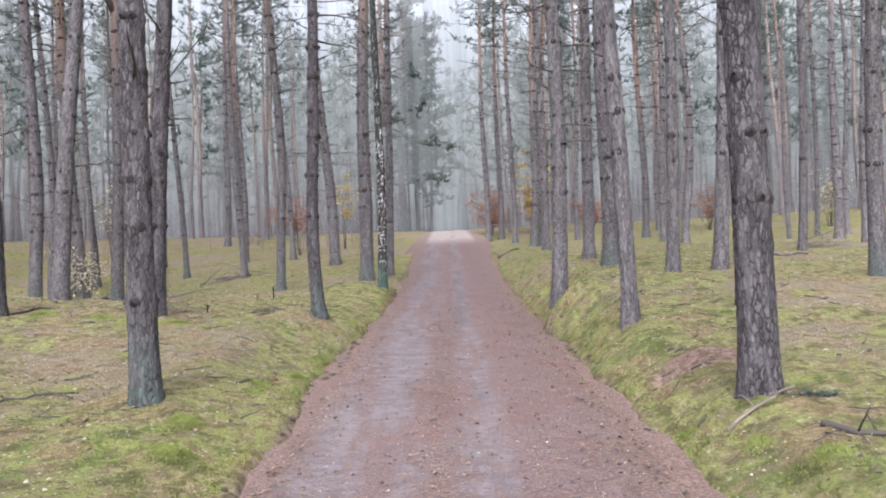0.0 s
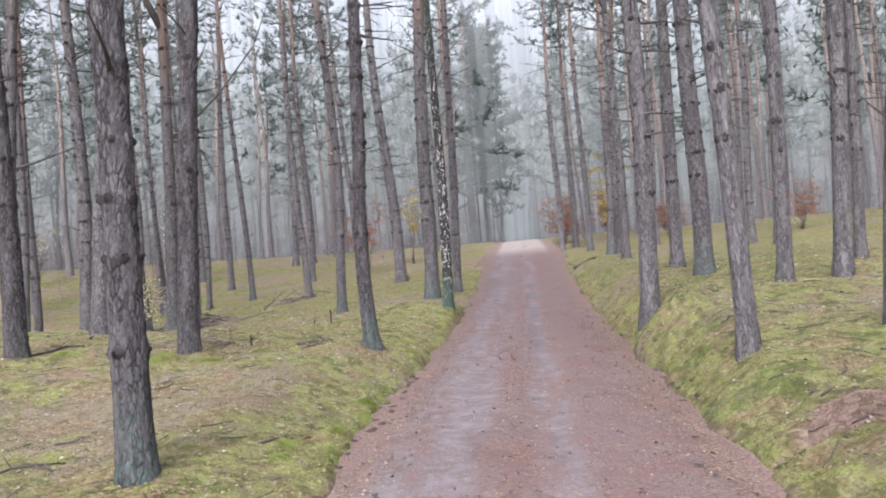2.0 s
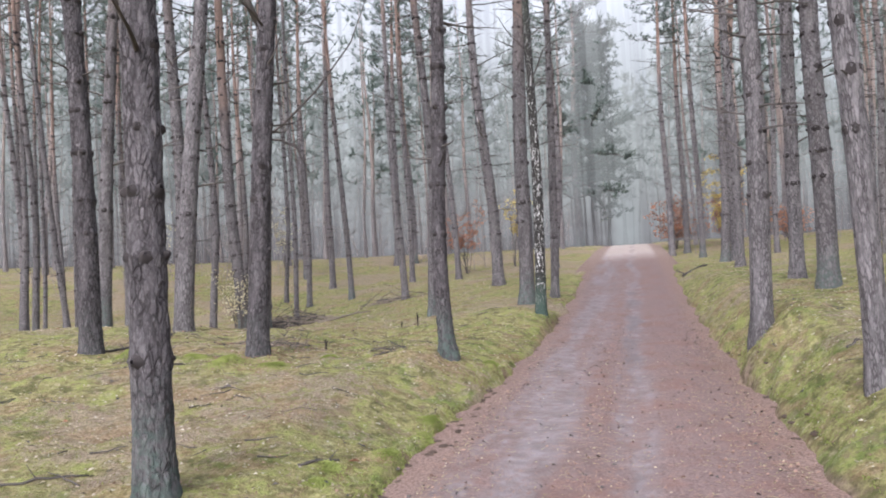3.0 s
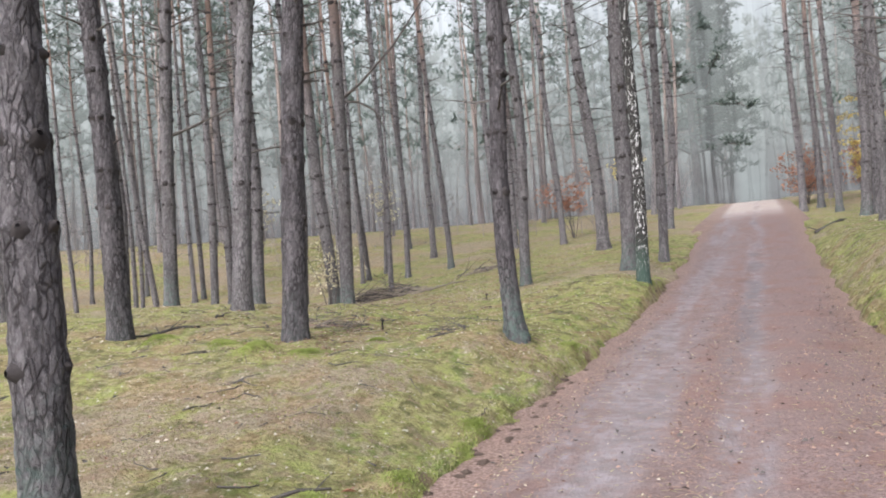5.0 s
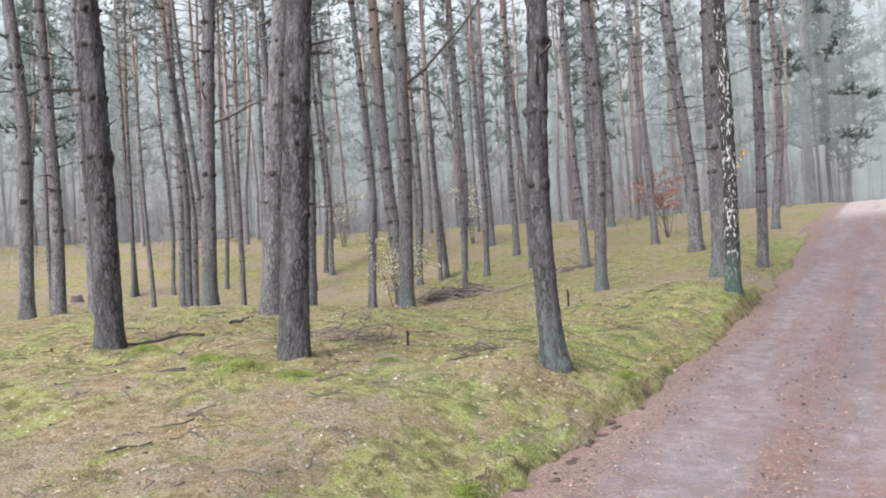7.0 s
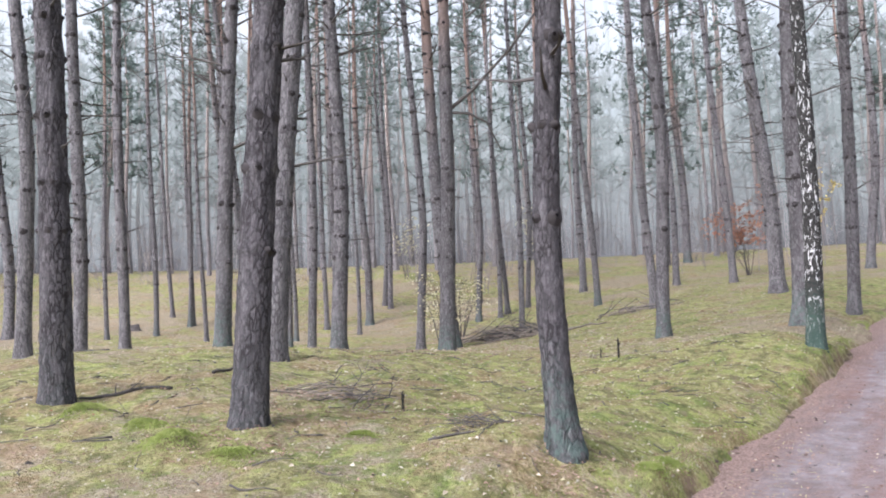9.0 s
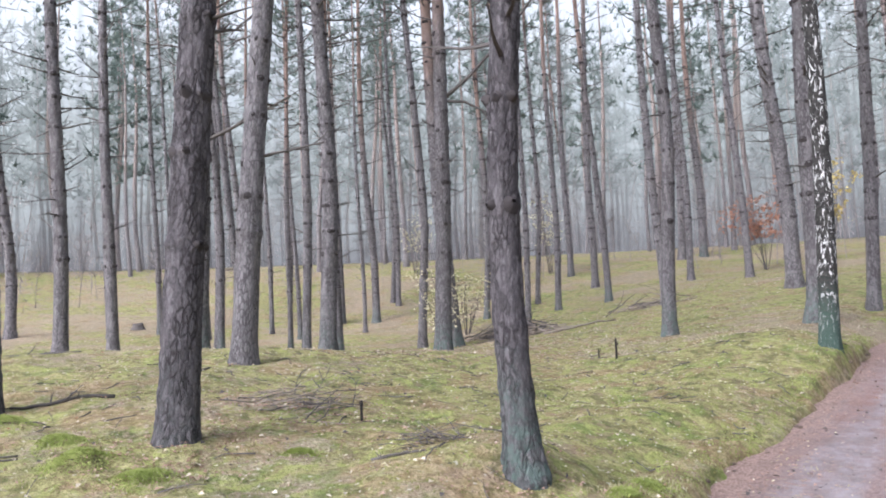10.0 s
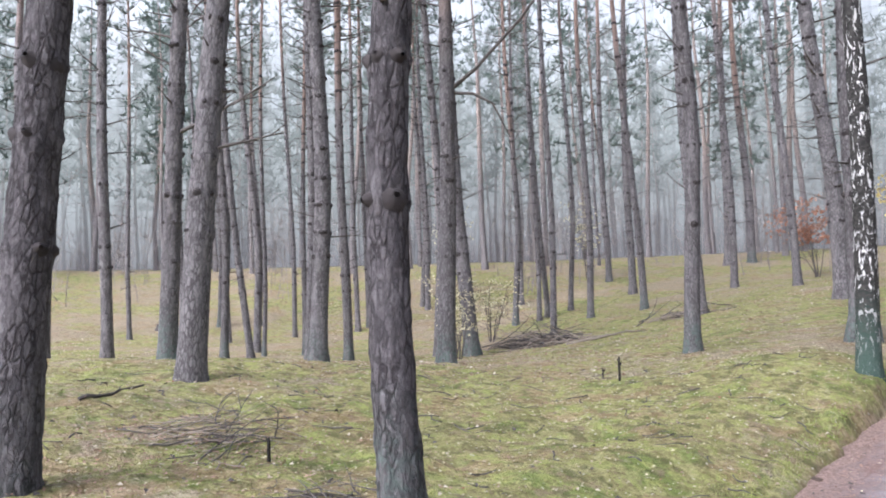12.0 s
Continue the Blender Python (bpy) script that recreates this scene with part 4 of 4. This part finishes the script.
bush("young_birch", 80, -5.6, 41.5, 4.6, 0.9, 6, 420, 0.12, YELLOW, "young birch with thin yellow leaves", 0.35)
bush("sapling", 81, -17.5, 40.0, 4.0, 1.2, 6, 380, 0.11, CREAM, "thin sapling with pale dry leaves", 0.35)
bush("sapling", 82, -24.5, 38.5, 3.6, 1.2, 6, 320, 0.11, CREAM, "thin sapling with pale dry leaves", 0.35)


# ---- deadwood on the floor ----
def stick(name, a, b, r, label, mat=DEADWOOD, seed=1, twigs=3, lift=0.0, category="branch"):
    """A fallen branch that lies on the moss from a to b, with broken side twigs."""
    rng = random.Random(seed)
    bag = ([], [])
    a, b = Vector((*a, 0)), Vector((*b, 0))
    pts, count = [], 9
    for i in range(count):
        p = a.lerp(b, i / (count - 1)) + Vector((-(b - a).y, (b - a).x, 0)) * 0.05 * noise.noise((i * 0.7, seed, 0))
        pts.append(Vector((p.x, p.y, ground_at(p.x, p.y) + r * 0.55 + lift * i / count)))
    tube(bag, pts, [r * (1 - 0.55 * i / count) * rng.uniform(0.9, 1.1) for i in range(count)], 8)
    for _ in range(twigs):
        q = rng.choice(pts[1:-1])
        e = limb(rng, q, (rng.uniform(-1, 1), rng.uniform(-1, 1), rng.uniform(0.0, 0.5)), rng.uniform(4, 12) * r, 0.0, 3)
        tube(bag, e, taper(r * 0.4, r * 0.12, len(e)), 5)
    return tagged(mesh_object(name, bag[0], bag[1], [mat]), label, category)


stick("log", (-5.78, 11.4), (-6.1, 10.7), 0.021, "dark rotten log lying in the moss", seed=2, category="log")
stick("fallen_branch", (-6.1, 12.1), (-6.5, 12.85), 0.018, "thin dark fallen branch on the moss", seed=3)
stick("fallen_branch", (2.30, 4.85), (2.95, 4.35), 0.022, "dark fallen branch on grassy moss", seed=4)
stick("fallen_branch", (1.92, 5.36), (2.42, 5.45), 0.013, "pale broken branch at a pine's foot", PALEWOOD, 5, 5, 0.08)
stick("fallen_branch", (2.14, 5.42), (2.1, 5.62), 0.007, "pale broken twig at a pine's foot", PALEWOOD, 6, 4, 0.05)
stick("fallen_branch", (-2.0, 7.45), (-1.82, 7.75), 0.014, "short dark fallen branch on moss", seed=7)
stick("fallen_branch", (-3.75, 6.5), (-3.3, 6.95), 0.012, "dark fallen twig on moss", seed=8)
stick("fallen_branch", (-2.75, 11.25), (-2.45, 11.6), 0.012, "dark crooked twig lying on moss", seed=9, twigs=6)
stick("fallen_branch", (6.2, 15.0), (7.1, 15.3), 0.03, "dark fallen branch on moss", seed=10)
stick("fallen_branch", (-9.2, 24.6), (-8.2, 26.6), 0.035, "bare grey fallen pole beside a brush heap", PALEWOOD, 11)
stick("fallen_branch", (-9.9, 25.2), (-8.9, 26.0), 0.03, "bare grey fallen pole beside a brush heap", PALEWOOD, 12)
stick("fallen_branch", (0.55, 4.35), (0.95, 4.55), 0.008, "thin twig lying on the sandy track", seed=13)
stick("fallen_branch", (-1.05, 9.35), (-0.9, 9.5), 0.010, "short twig lying on the sandy track", seed=14, twigs=0)
stick("fallen_branch", (-0.98, 6.4), (-0.8, 6.48), 0.012, "short dark stick at the track's edge", seed=15, twigs=1)
stick("fallen_branch", (-11.6, 12.9), (-10.2, 13.4), 0.03, "dark fallen branch on moss", seed=16)
stick("fallen_branch", (2.2, 10.2), (2.7, 10.6), 0.012, "dark fallen twig on moss", seed=17)
stick("fallen_branch", (1.75, 26.5), (2.5, 27.2), 0.05, "dark broken branch on the bank", seed=18)


def pine_sprig(x, y, seed):
    """A torn-off green pine twig on the moss."""
    rng = random.Random(seed)
    root = new("pine_sprig")
    bag, tris = ([], []), []
    for k in range(5):
        a = rng.uniform(0, 6.28)
        pts = limb(rng, (0, 0, 0.02), (math.cos(a), math.sin(a) * 0.6, 0.12), rng.uniform(0.14, 0.26), 0.05, 4, 0.2)
        tube(bag, pts, taper(0.005, 0.002, len(pts)), 4)
        for q in pts[1:]:
            for _ in range(3):
                tuft(tris, rng, q, Vector((math.cos(a), math.sin(a), 0.3)), 0.07, 9)
    mesh_object("twig", bag[0], bag[1], [DEADWOOD], parent=root)
    tagged(tris_mesh("needles", tris, NEEDLES, root), "blue-green pine needles", kind="stuff")
    root.matrix_basis = Matrix.Translation((x, y, ground_at(x, y)))
    return tagged(root, "torn green pine sprig lying on moss", "sprig")


pine_sprig(2.58, 5.5, 271)


def litter_twigs(seed, many, x0, x1, y0, y1):
    """Small dark twigs strewn over the moss."""
    rng = random.Random(seed)
    bag = ([], [])
    for _ in range(many):
        x, y, a, ln = rng.uniform(x0, x1), rng.uniform(y0, y1), rng.uniform(0, 6.28), rng.uniform(0.06, 0.32)
        if abs(x - ROAD_X) < 1.6:
            continue
        r = rng.uniform(0.003, 0.008)
        pts = []
        for k in range(5):
            px, py = x + math.cos(a) * ln * k / 4, y + math.sin(a) * ln * k / 4
            a += rng.uniform(-0.25, 0.25)
            pts.append(Vector((px, py, ground_at(px, py) + r + 0.008)))
        tube(bag, pts, taper(r, r * 0.5, 5), 5)
    return tagged(mesh_object("twigs", bag[0], bag[1], [DEADWOOD]), "small dark twigs strewn over moss", "twigs", kind="stuff")


litter_twigs(261, 330, -7.5, -1.4, 5.0, 18.0)
litter_twigs(262, 90, 1.6, 5.0, 4.5, 14.0)


def peg(name, x, y, tall, r, label, seed):
    """A broken dark stub that stands up out of the moss."""
    rng = random.Random(seed)
    bag = ([], [])
    z = ground_at(x, y)
    pts = [Vector((x + 0.012 * noise.noise((i, seed, 0)), y + 0.012 * noise.noise((i, seed, 5)), z - 0.05 + (tall + 0.05) * i / 6)) for i in range(7)]
    tube(bag, pts, [r * k for k in (1.25, 1.1, 1.0, 0.95, 1.0, 0.9, 0.55)], 9)
    tube(bag, [pts[4], pts[4] + Vector((0.03, -0.02, 0.03)), pts[4] + Vector((0.045, -0.03, 0.07))], [r * 0.6, r * 0.5, r * 0.2], 6)
    tube(bag, [pts[5], pts[5] + Vector((-0.03, 0.0, 0.03))], [r * 0.5, r * 0.2], 6)
    return tagged(mesh_object(name, bag[0], bag[1], [CHARRED]), label, "stub")


peg("wooden_stub", -3.79, 12.28, 0.165, 0.012, "charred black stub standing in the moss", 1)
peg("wooden_stub", -3.86, 17.1, 0.28, 0.015, "broken dark stub standing among moss", 2)
peg("wooden_stub", -4.35, 17.6, 0.14, 0.010, "thin dark twig standing in litter", 3)


def brush_heap(name, seed, x, y, radius, tall, count, r, label, mats):
    """A loose heap of dead branches thrown over one another."""
    rng = random.Random(seed)
    bag, slots = ([], []), []
    for i in range(count):
        a = rng.uniform(0, 6.28)
        d = rng.uniform(0, radius) * 0.7
        px, py = x + d * math.cos(a), y + d * math.sin(a)
        h = tall * rng.random() * max(0.1, 1 - d / radius)
        t = rng.uniform(0, 6.28)
        length = radius * rng.uniform(0.5, 1.3)
        start = Vector((px - math.cos(t) * length / 2, py - math.sin(t) * length / 2, 0))
        start.z = ground_at(start.x, start.y) + 0.01 + h * rng.uniform(0.2, 1)
        pts = limb(rng, start, (math.cos(t), math.sin(t), rng.uniform(-0.05, 0.12)), length, 0.01, 5, 0.24)
        for p in pts:
            p.z = max(p.z, ground_at(p.x, p.y) + 0.006)
        n0 = len(bag[1])
        tube(bag, pts, taper(r * rng.uniform(0.5, 1.3), r * 0.25, len(pts)), 5)
        slots += [i % len(mats)] * (len(bag[1]) - n0)
    return tagged(mesh_object(name, bag[0], bag[1], mats, slots), label, "brushwood", kind="stuff")


brush_heap("brush_heap", 91, -10.6, 25.4, 1.5, 0.4, 150, 0.016, "low heap of dead grey branches in a hollow", [DEADWOOD, PALEWOOD])
brush_heap("brushwood", 92, -4.5, 12.35, 0.75, 0.05, 80, 0.0045, "dry twiggy brushwood lying beside a pine", [DEADWOOD, PALEWOOD])
brush_heap("brushwood", 93, 8.8, 18.2, 1.0, 0.35, 45, 0.018, "pale heap of cut branches on the moss", [PALEWOOD])
brush_heap("brushwood", 94, -2.6, 11.75, 0.4, 0.06, 26, 0.005, "thin dead twigs scattered on moss", [DEADWOOD])
brush_heap("brushwood", 95, -8.0, 28.5, 1.2, 0.3, 40, 0.015, "dead branches scattered on the slope", [DEADWOOD, PALEWOOD])
for k, (px, py, length) in enumerate(((-4.62, 12.5, 0.34), (-4.3, 12.7, 0.26), (-4.9, 12.6, 0.22))):
    rng = random.Random(100 + k)
    bag = ([], [])
    pts = limb(rng, (px, py, ground_at(px, py) - 0.02), (0.5 - 0.3 * k, 0.2, 0.8), length, -0.02, 5, 0.22)
    tube(bag, pts, taper(0.006, 0.0025, len(pts)), 5)
    for q in pts[1:]:
        e = limb(rng, q, (rng.uniform(-1, 1), rng.uniform(-1, 1), 0.4), 0.14, 0, 3, 0.2)
        tube(bag, e, taper(0.005, 0.0015, len(e)), 4)
    tagged(mesh_object("dead_twig", bag[0], bag[1], [DEADWOOD]), "bare crooked twig sticking up from brushwood", "twig")


def stump(x, y, r, tall, label, seed):
    rng = random.Random(seed)
    verts, faces, sides = [], [], 28
    z0 = land(x, y)
    for j, (f, k) in enumerate(((-0.1, 1.5), (0.1, 1.25), (0.5, 1.0), (1.0, 0.95), (0.9, 0.6), (0.93, 0.0))):
        for i in range(sides):
            a = 2 * math.pi * i / sides
            rr = r * k * (1 + 0.18 * noise.noise((math.cos(a) * 2, math.sin(a) * 2, seed)))
            top = tall * f * (1 + (0.35 * noise.noise((math.cos(a) * 1.5, math.sin(a) * 1.5, seed + 3)) if j >= 3 else 0))
            verts.append((x + rr * math.cos(a), y + rr * math.sin(a), z0 + top))
    for j in range(5):
        for i in range(sides):
            p, q = j * sides + i, j * sides + (i + 1) % sides
            faces.append((p, q, q + sides, p + sides))
    return tagged(mesh_object("stump", verts, faces, [DEADWOOD]), label, "stump")


stump(3.62, 8.85, 0.09, 0.16, "small dark rotten stump beside a pine", 1)
stump(-26.5, 24.2, 0.2, 0.22, "dark old stump on brown litter", 2)


# ---- moss, grass and litter on the floor ----
def scatter(name, seed, count, place, make, mat, label):
    """Many small pieces in one mesh of kind stuff."""
    rng = random.Random(seed)
    bits = []
    for _ in range(count):
        p = place(rng)
        if p:
            bits += make(rng, Vector((p[0], p[1], ground_at(p[0], p[1]))))
    return tagged(tris_mesh(name, bits, mat), label, name.split("_")[-1], kind="stuff")


def shoots(low, high, wide, blades):
    def make(rng, p):
        out = []
        for _ in range(blades):
            a = rng.uniform(0, 6.28)
            lean = rng.uniform(0.1, 0.9)
            d = Vector((math.cos(a) * lean, math.sin(a) * lean, 1)).normalized() * rng.uniform(low, high)
            s = Vector((-math.sin(a), math.cos(a), 0)) * wide
            b = p + Vector((rng.uniform(-0.03, 0.03), rng.uniform(-0.03, 0.03), -0.006))
            out.append((b - s, b + s, b + d))
        return out

    return make


def verge(x0, x1, y0, y1):
    """Spots on the moss, thicker near the track."""

    def place(rng):
        y = y0 + (y1 - y0) * rng.random() ** 1.5
        off = 1.52 + 3.6 * rng.random() ** 1.6
        x = ROAD_X + (off if rng.random() < 0.33 else -off)
        if not x0 < x < x1 or noise.noise((x * 1.3, y * 1.3, 4)) < rng.uniform(-0.5, 0.25):
            return None
        return x, y

    return place


scatter("moss_shoots", 201, 28000, verge(-5.2, 4.5, 3.2, 17.0), shoots(0.008, 0.022, 0.006, 3), MOSSBLADE, "yellow-green feather moss shoots")
scatter("green_moss", 202, 5200, lambda r: (lambda y: (ROAD_X - 1.5 - 0.22 * r.random() ** 1.5 + 0.06 * noise.noise((y * 3, 0, 0)), y) if noise.noise((y * 1.4, 2.2, 0)) > r.uniform(-0.3, 0.5) else None)(r.uniform(3.5, 22)), shoots(0.010, 0.026, 0.005, 4), MOSSGREEN, "bright green moss on the track's edge")
scatter("dry_grass", 203, 420, lambda r: (lambda y: (ROAD_X - 1.46 - 0.3 * r.random(), y))(r.choice((r.gauss(12.2, 0.25), r.gauss(9.0, 0.6), r.uniform(4, 20)))), shoots(0.02, 0.055, 0.003, 4), DRYGRASS, "dry bleached grass on the track's edge")
scatter("green_moss", 204, 2600, lambda r: (lambda y: (ROAD_X + 1.52 + 0.4 * r.random() ** 2, y) if noise.noise((y * 1.8, 5.1, 0)) > r.uniform(-0.3, 0.6) else None)(r.uniform(3.5, 14)), shoots(0.010, 0.026, 0.005, 4), MOSSGREEN, "bright green moss on the track's edge")


def cushions(seed, spots, label):
    """Rounded moss cushions with shoots."""
    rng = random.Random(seed)
    bits = []
    for x, y, r in spots:
        for _ in range(int(520 * r / 0.12)):
            a, d = rng.uniform(0, 6.28), min(2.2 * r, abs(rng.gauss(0, 0.62 * r)) + 0.3 * r * rng.random())
            px, py = x + d * math.cos(a), y + d * math.sin(a)
            p = Vector((px, py, ground_at(px, py) + 0.2 * r * max(0, 1 - (d / r) ** 2)))
            bits += shoots(0.006, 0.016, 0.005, 3)(rng, p)
    return tagged(tris_mesh("moss_cushion", bits, MOSSGREEN), label, "moss", kind="stuff")


cushions(210, CUSHIONS, "bright green moss cushions at the track's edge")


def leaf(size):
    def make(rng, p):
        a, s = rng.uniform(0, 6.28), size * rng.uniform(0.6, 1.4)
        d, w = Vector((math.cos(a), math.sin(a), rng.uniform(-0.2, 0.35))), Vector((-math.sin(a), math.cos(a), rng.uniform(-0.3, 0.3)))
        p = p + Vector((0, 0, 0.012))
        return [(p, p + d * s * 0.45 + w * s * 0.34 + Vector((0, 0, 0.3 * s)), p + d * s, p + d * s * 0.5 - w * s * 0.3 + Vector((0, 0, 0.1 * s)))]

    return make


def around(x0, x1, y0, y1, power=1.0):
    def place(r):
        x, y = r.uniform(x0, x1), y0 + (y1 - y0) * r.random() ** power
        return (x, y) if abs(x - ROAD_X) > 1.5 else None

    return place


scatter("fallen_leaves", 220, 8500, around(-9, 5, 4, 24, 1.15), leaf(0.030), LITTER, "pale fallen birch leaves on the moss")
scatter("fallen_leaves", 221, 700, around(-4.5, -1.6, 11, 20), leaf(0.028), CREAM, "cream fallen leaves on the moss")
scatter("fallen_leaves", 226, 3200, around(-26, -4, 17, 38), leaf(0.055), LITTER, "pale fallen leaves on the far slope")
scatter("fallen_leaves", 227, 1600, around(-26, -4, 17, 38), leaf(0.06), NEEDLELITTER, "brown fallen leaves on the far slope")
scatter("fallen_leaves", 228, 900, around(2, 14, 12, 34), leaf(0.055), LITTER, "pale fallen leaves on the far slope")
scatter("fallen_leaves", 222, 220, around(-9, 5, 3.5, 18), leaf(0.032), RUST, "rust-brown fallen leaves on the moss")
scatter("needle_litter", 223, 350, lambda r: (2.25 + r.gauss(0, 0.26), 6.95 + r.gauss(0, 0.17)), leaf(0.024), NEEDLELITTER, "red-brown litter patch beside the track")
scatter("needle_litter", 224, 2600, around(-7, 4, 4, 16), leaf(0.024), NEEDLELITTER, "brown needle litter on the moss")
for k, (cx, cy, sx, sy, many) in enumerate(((-4.5, 12.2, 0.7, 0.5, 1500), (-3.9, 10.6, 0.35, 0.3, 700), (-6.5, 17.5, 1.6, 1.4, 2200), (-1.7, 11.3, 0.3, 0.3, 500), (-2.3, 6.2, 0.4, 0.3, 800), (-10.0, 25.0, 1.8, 1.5, 1500))):
    scatter("needle_litter", 300 + k, many, lambda r: (cx + r.gauss(0, sx), cy + r.gauss(0, sy)), leaf(0.022), NEEDLELITTER, "brown needle litter on thin moss")
scatter("bark_bits", 225, 520, around(-7, 4, 4, 18), leaf(0.042), DEADWOOD, "dark bark bits on the moss")


def on_road(make):
    def put(rng, p):
        lift = road_surface(p.x, p.y) - ground_at(p.x, p.y) + 0.002
        return [tuple(v + Vector((0, 0, lift)) for v in t) for t in make(rng, p)]

    return put


def lane(y0, y1, spread):
    def place(r):
        x = ROAD_X + r.choice((r.gauss(-0.15, 0.16), r.gauss(0.85, 0.35), r.uniform(-1.35, 1.35), -1.3 + abs(r.gauss(0, 0.25)), 1.3 - abs(r.gauss(0, 0.25))))
        y = y0 + (y1 - y0) * r.random() ** spread
        return (x, y) if abs(x - ROAD_X) < 1.42 else None

    return place


def needle(rng, p):
    a, s = rng.uniform(0, 6.28), rng.uniform(0.025, 0.06)
    d, w = Vector((math.cos(a), math.sin(a), 0.05)), Vector((-math.sin(a), math.cos(a), 0)) * 0.0035
    p = p + Vector((0, 0, 0.004))
    return [(p - w, p + w, p + d * s + w, p + d * s - w)]


scatter("pine_needles", 230, 9000, lane(3.0, 17, 1.4), on_road(needle), NEEDLELITTER, "fallen brown pine needles on the track")
scatter("dry_needles", 231, 2500, lane(3.0, 14, 1.4), on_road(needle), DRYGRASS, "bleached pine needles on the track")
scatter("fallen_leaves", 232, 420, lane(3.0, 20, 1.2), on_road(leaf(0.021)), LITTER, "small pale leaves on the track")
scatter("fallen_leaves", 234, 1800, lane(3.0, 20, 1.2), on_road(leaf(0.028)), NEEDLELITTER, "rust-brown leaf bits on the track")
scatter("fallen_leaves", 235, 420, lane(3.0, 16, 1.2), on_road(leaf(0.018)), CREAM, "cream leaf bits on the track")
scatter("bark_bits", 233, 700, lane(3.0, 18, 1.2), on_road(leaf(0.035)), DEADWOOD, "dark bark bits on the track")

rng = random.Random(240)
bits = leaf(0.11)(rng, Vector((-1.70, 7.74, ground_at(-1.70, 7.74) + 0.02))) + leaf(0.09)(rng, Vector((-1.66, 7.76, ground_at(-1.66, 7.76) + 0.03)))
tagged(tris_mesh("oak_leaf", bits, RUST), "curled orange-brown oak leaf on moss", "leaf")


# Clods of dark soil broken from the moss edge.
def clod_mesh(seed):
    verts, faces = [], []
    bm = bmesh.new()
    bmesh.ops.create_icosphere(bm, subdivisions=2, radius=1.0)
    for v in bm.verts:
        v.co *= 1 + 0.4 * noise.noise(v.co * 1.6 + Vector((seed, 0, 0)))
        v.co.z *= 0.6
    me = bpy.data.meshes.new("soil_clod")
    bm.to_mesh(me)
    bm.free()
    me.materials.append(SOIL)
    return me


n = Nodes("dark_soil", 0.95, 0.1)
SOIL = n.finish(n.mix(n.noise(6, 4, 0.6), (0.07, 0.052, 0.045), (0.20, 0.15, 0.125)), n.noise(9, 4), 0.8, 0.03)
CLODS = [clod_mesh(s * 3.3) for s in range(4)]
rng = random.Random(250)
for k in range(60):
    left = rng.random() < 0.75
    y = rng.choice((rng.gauss(10.9, 0.35), rng.gauss(9.0, 0.5), rng.uniform(4.2, 19)))
    x = ROAD_X + (-1 if left else 1) * (1.38 + 0.2 * rng.random())
    ob = new("soil_clod", CLODS[k % 4])
    r = rng.uniform(0.015, 0.042)
    ob.matrix_basis = Matrix.Translation((x, y, max(ground_at(x, y), road_surface(x, y)) - r * 0.1)) @ Matrix.Rotation(rng.uniform(0, 6.28), 4, "Z") @ Matrix.Diagonal((r * 1.6, r, r * 0.75, 1))
    tagged(ob, "dark clod of soil broken from the mossy edge", "clod", "clods along the track")
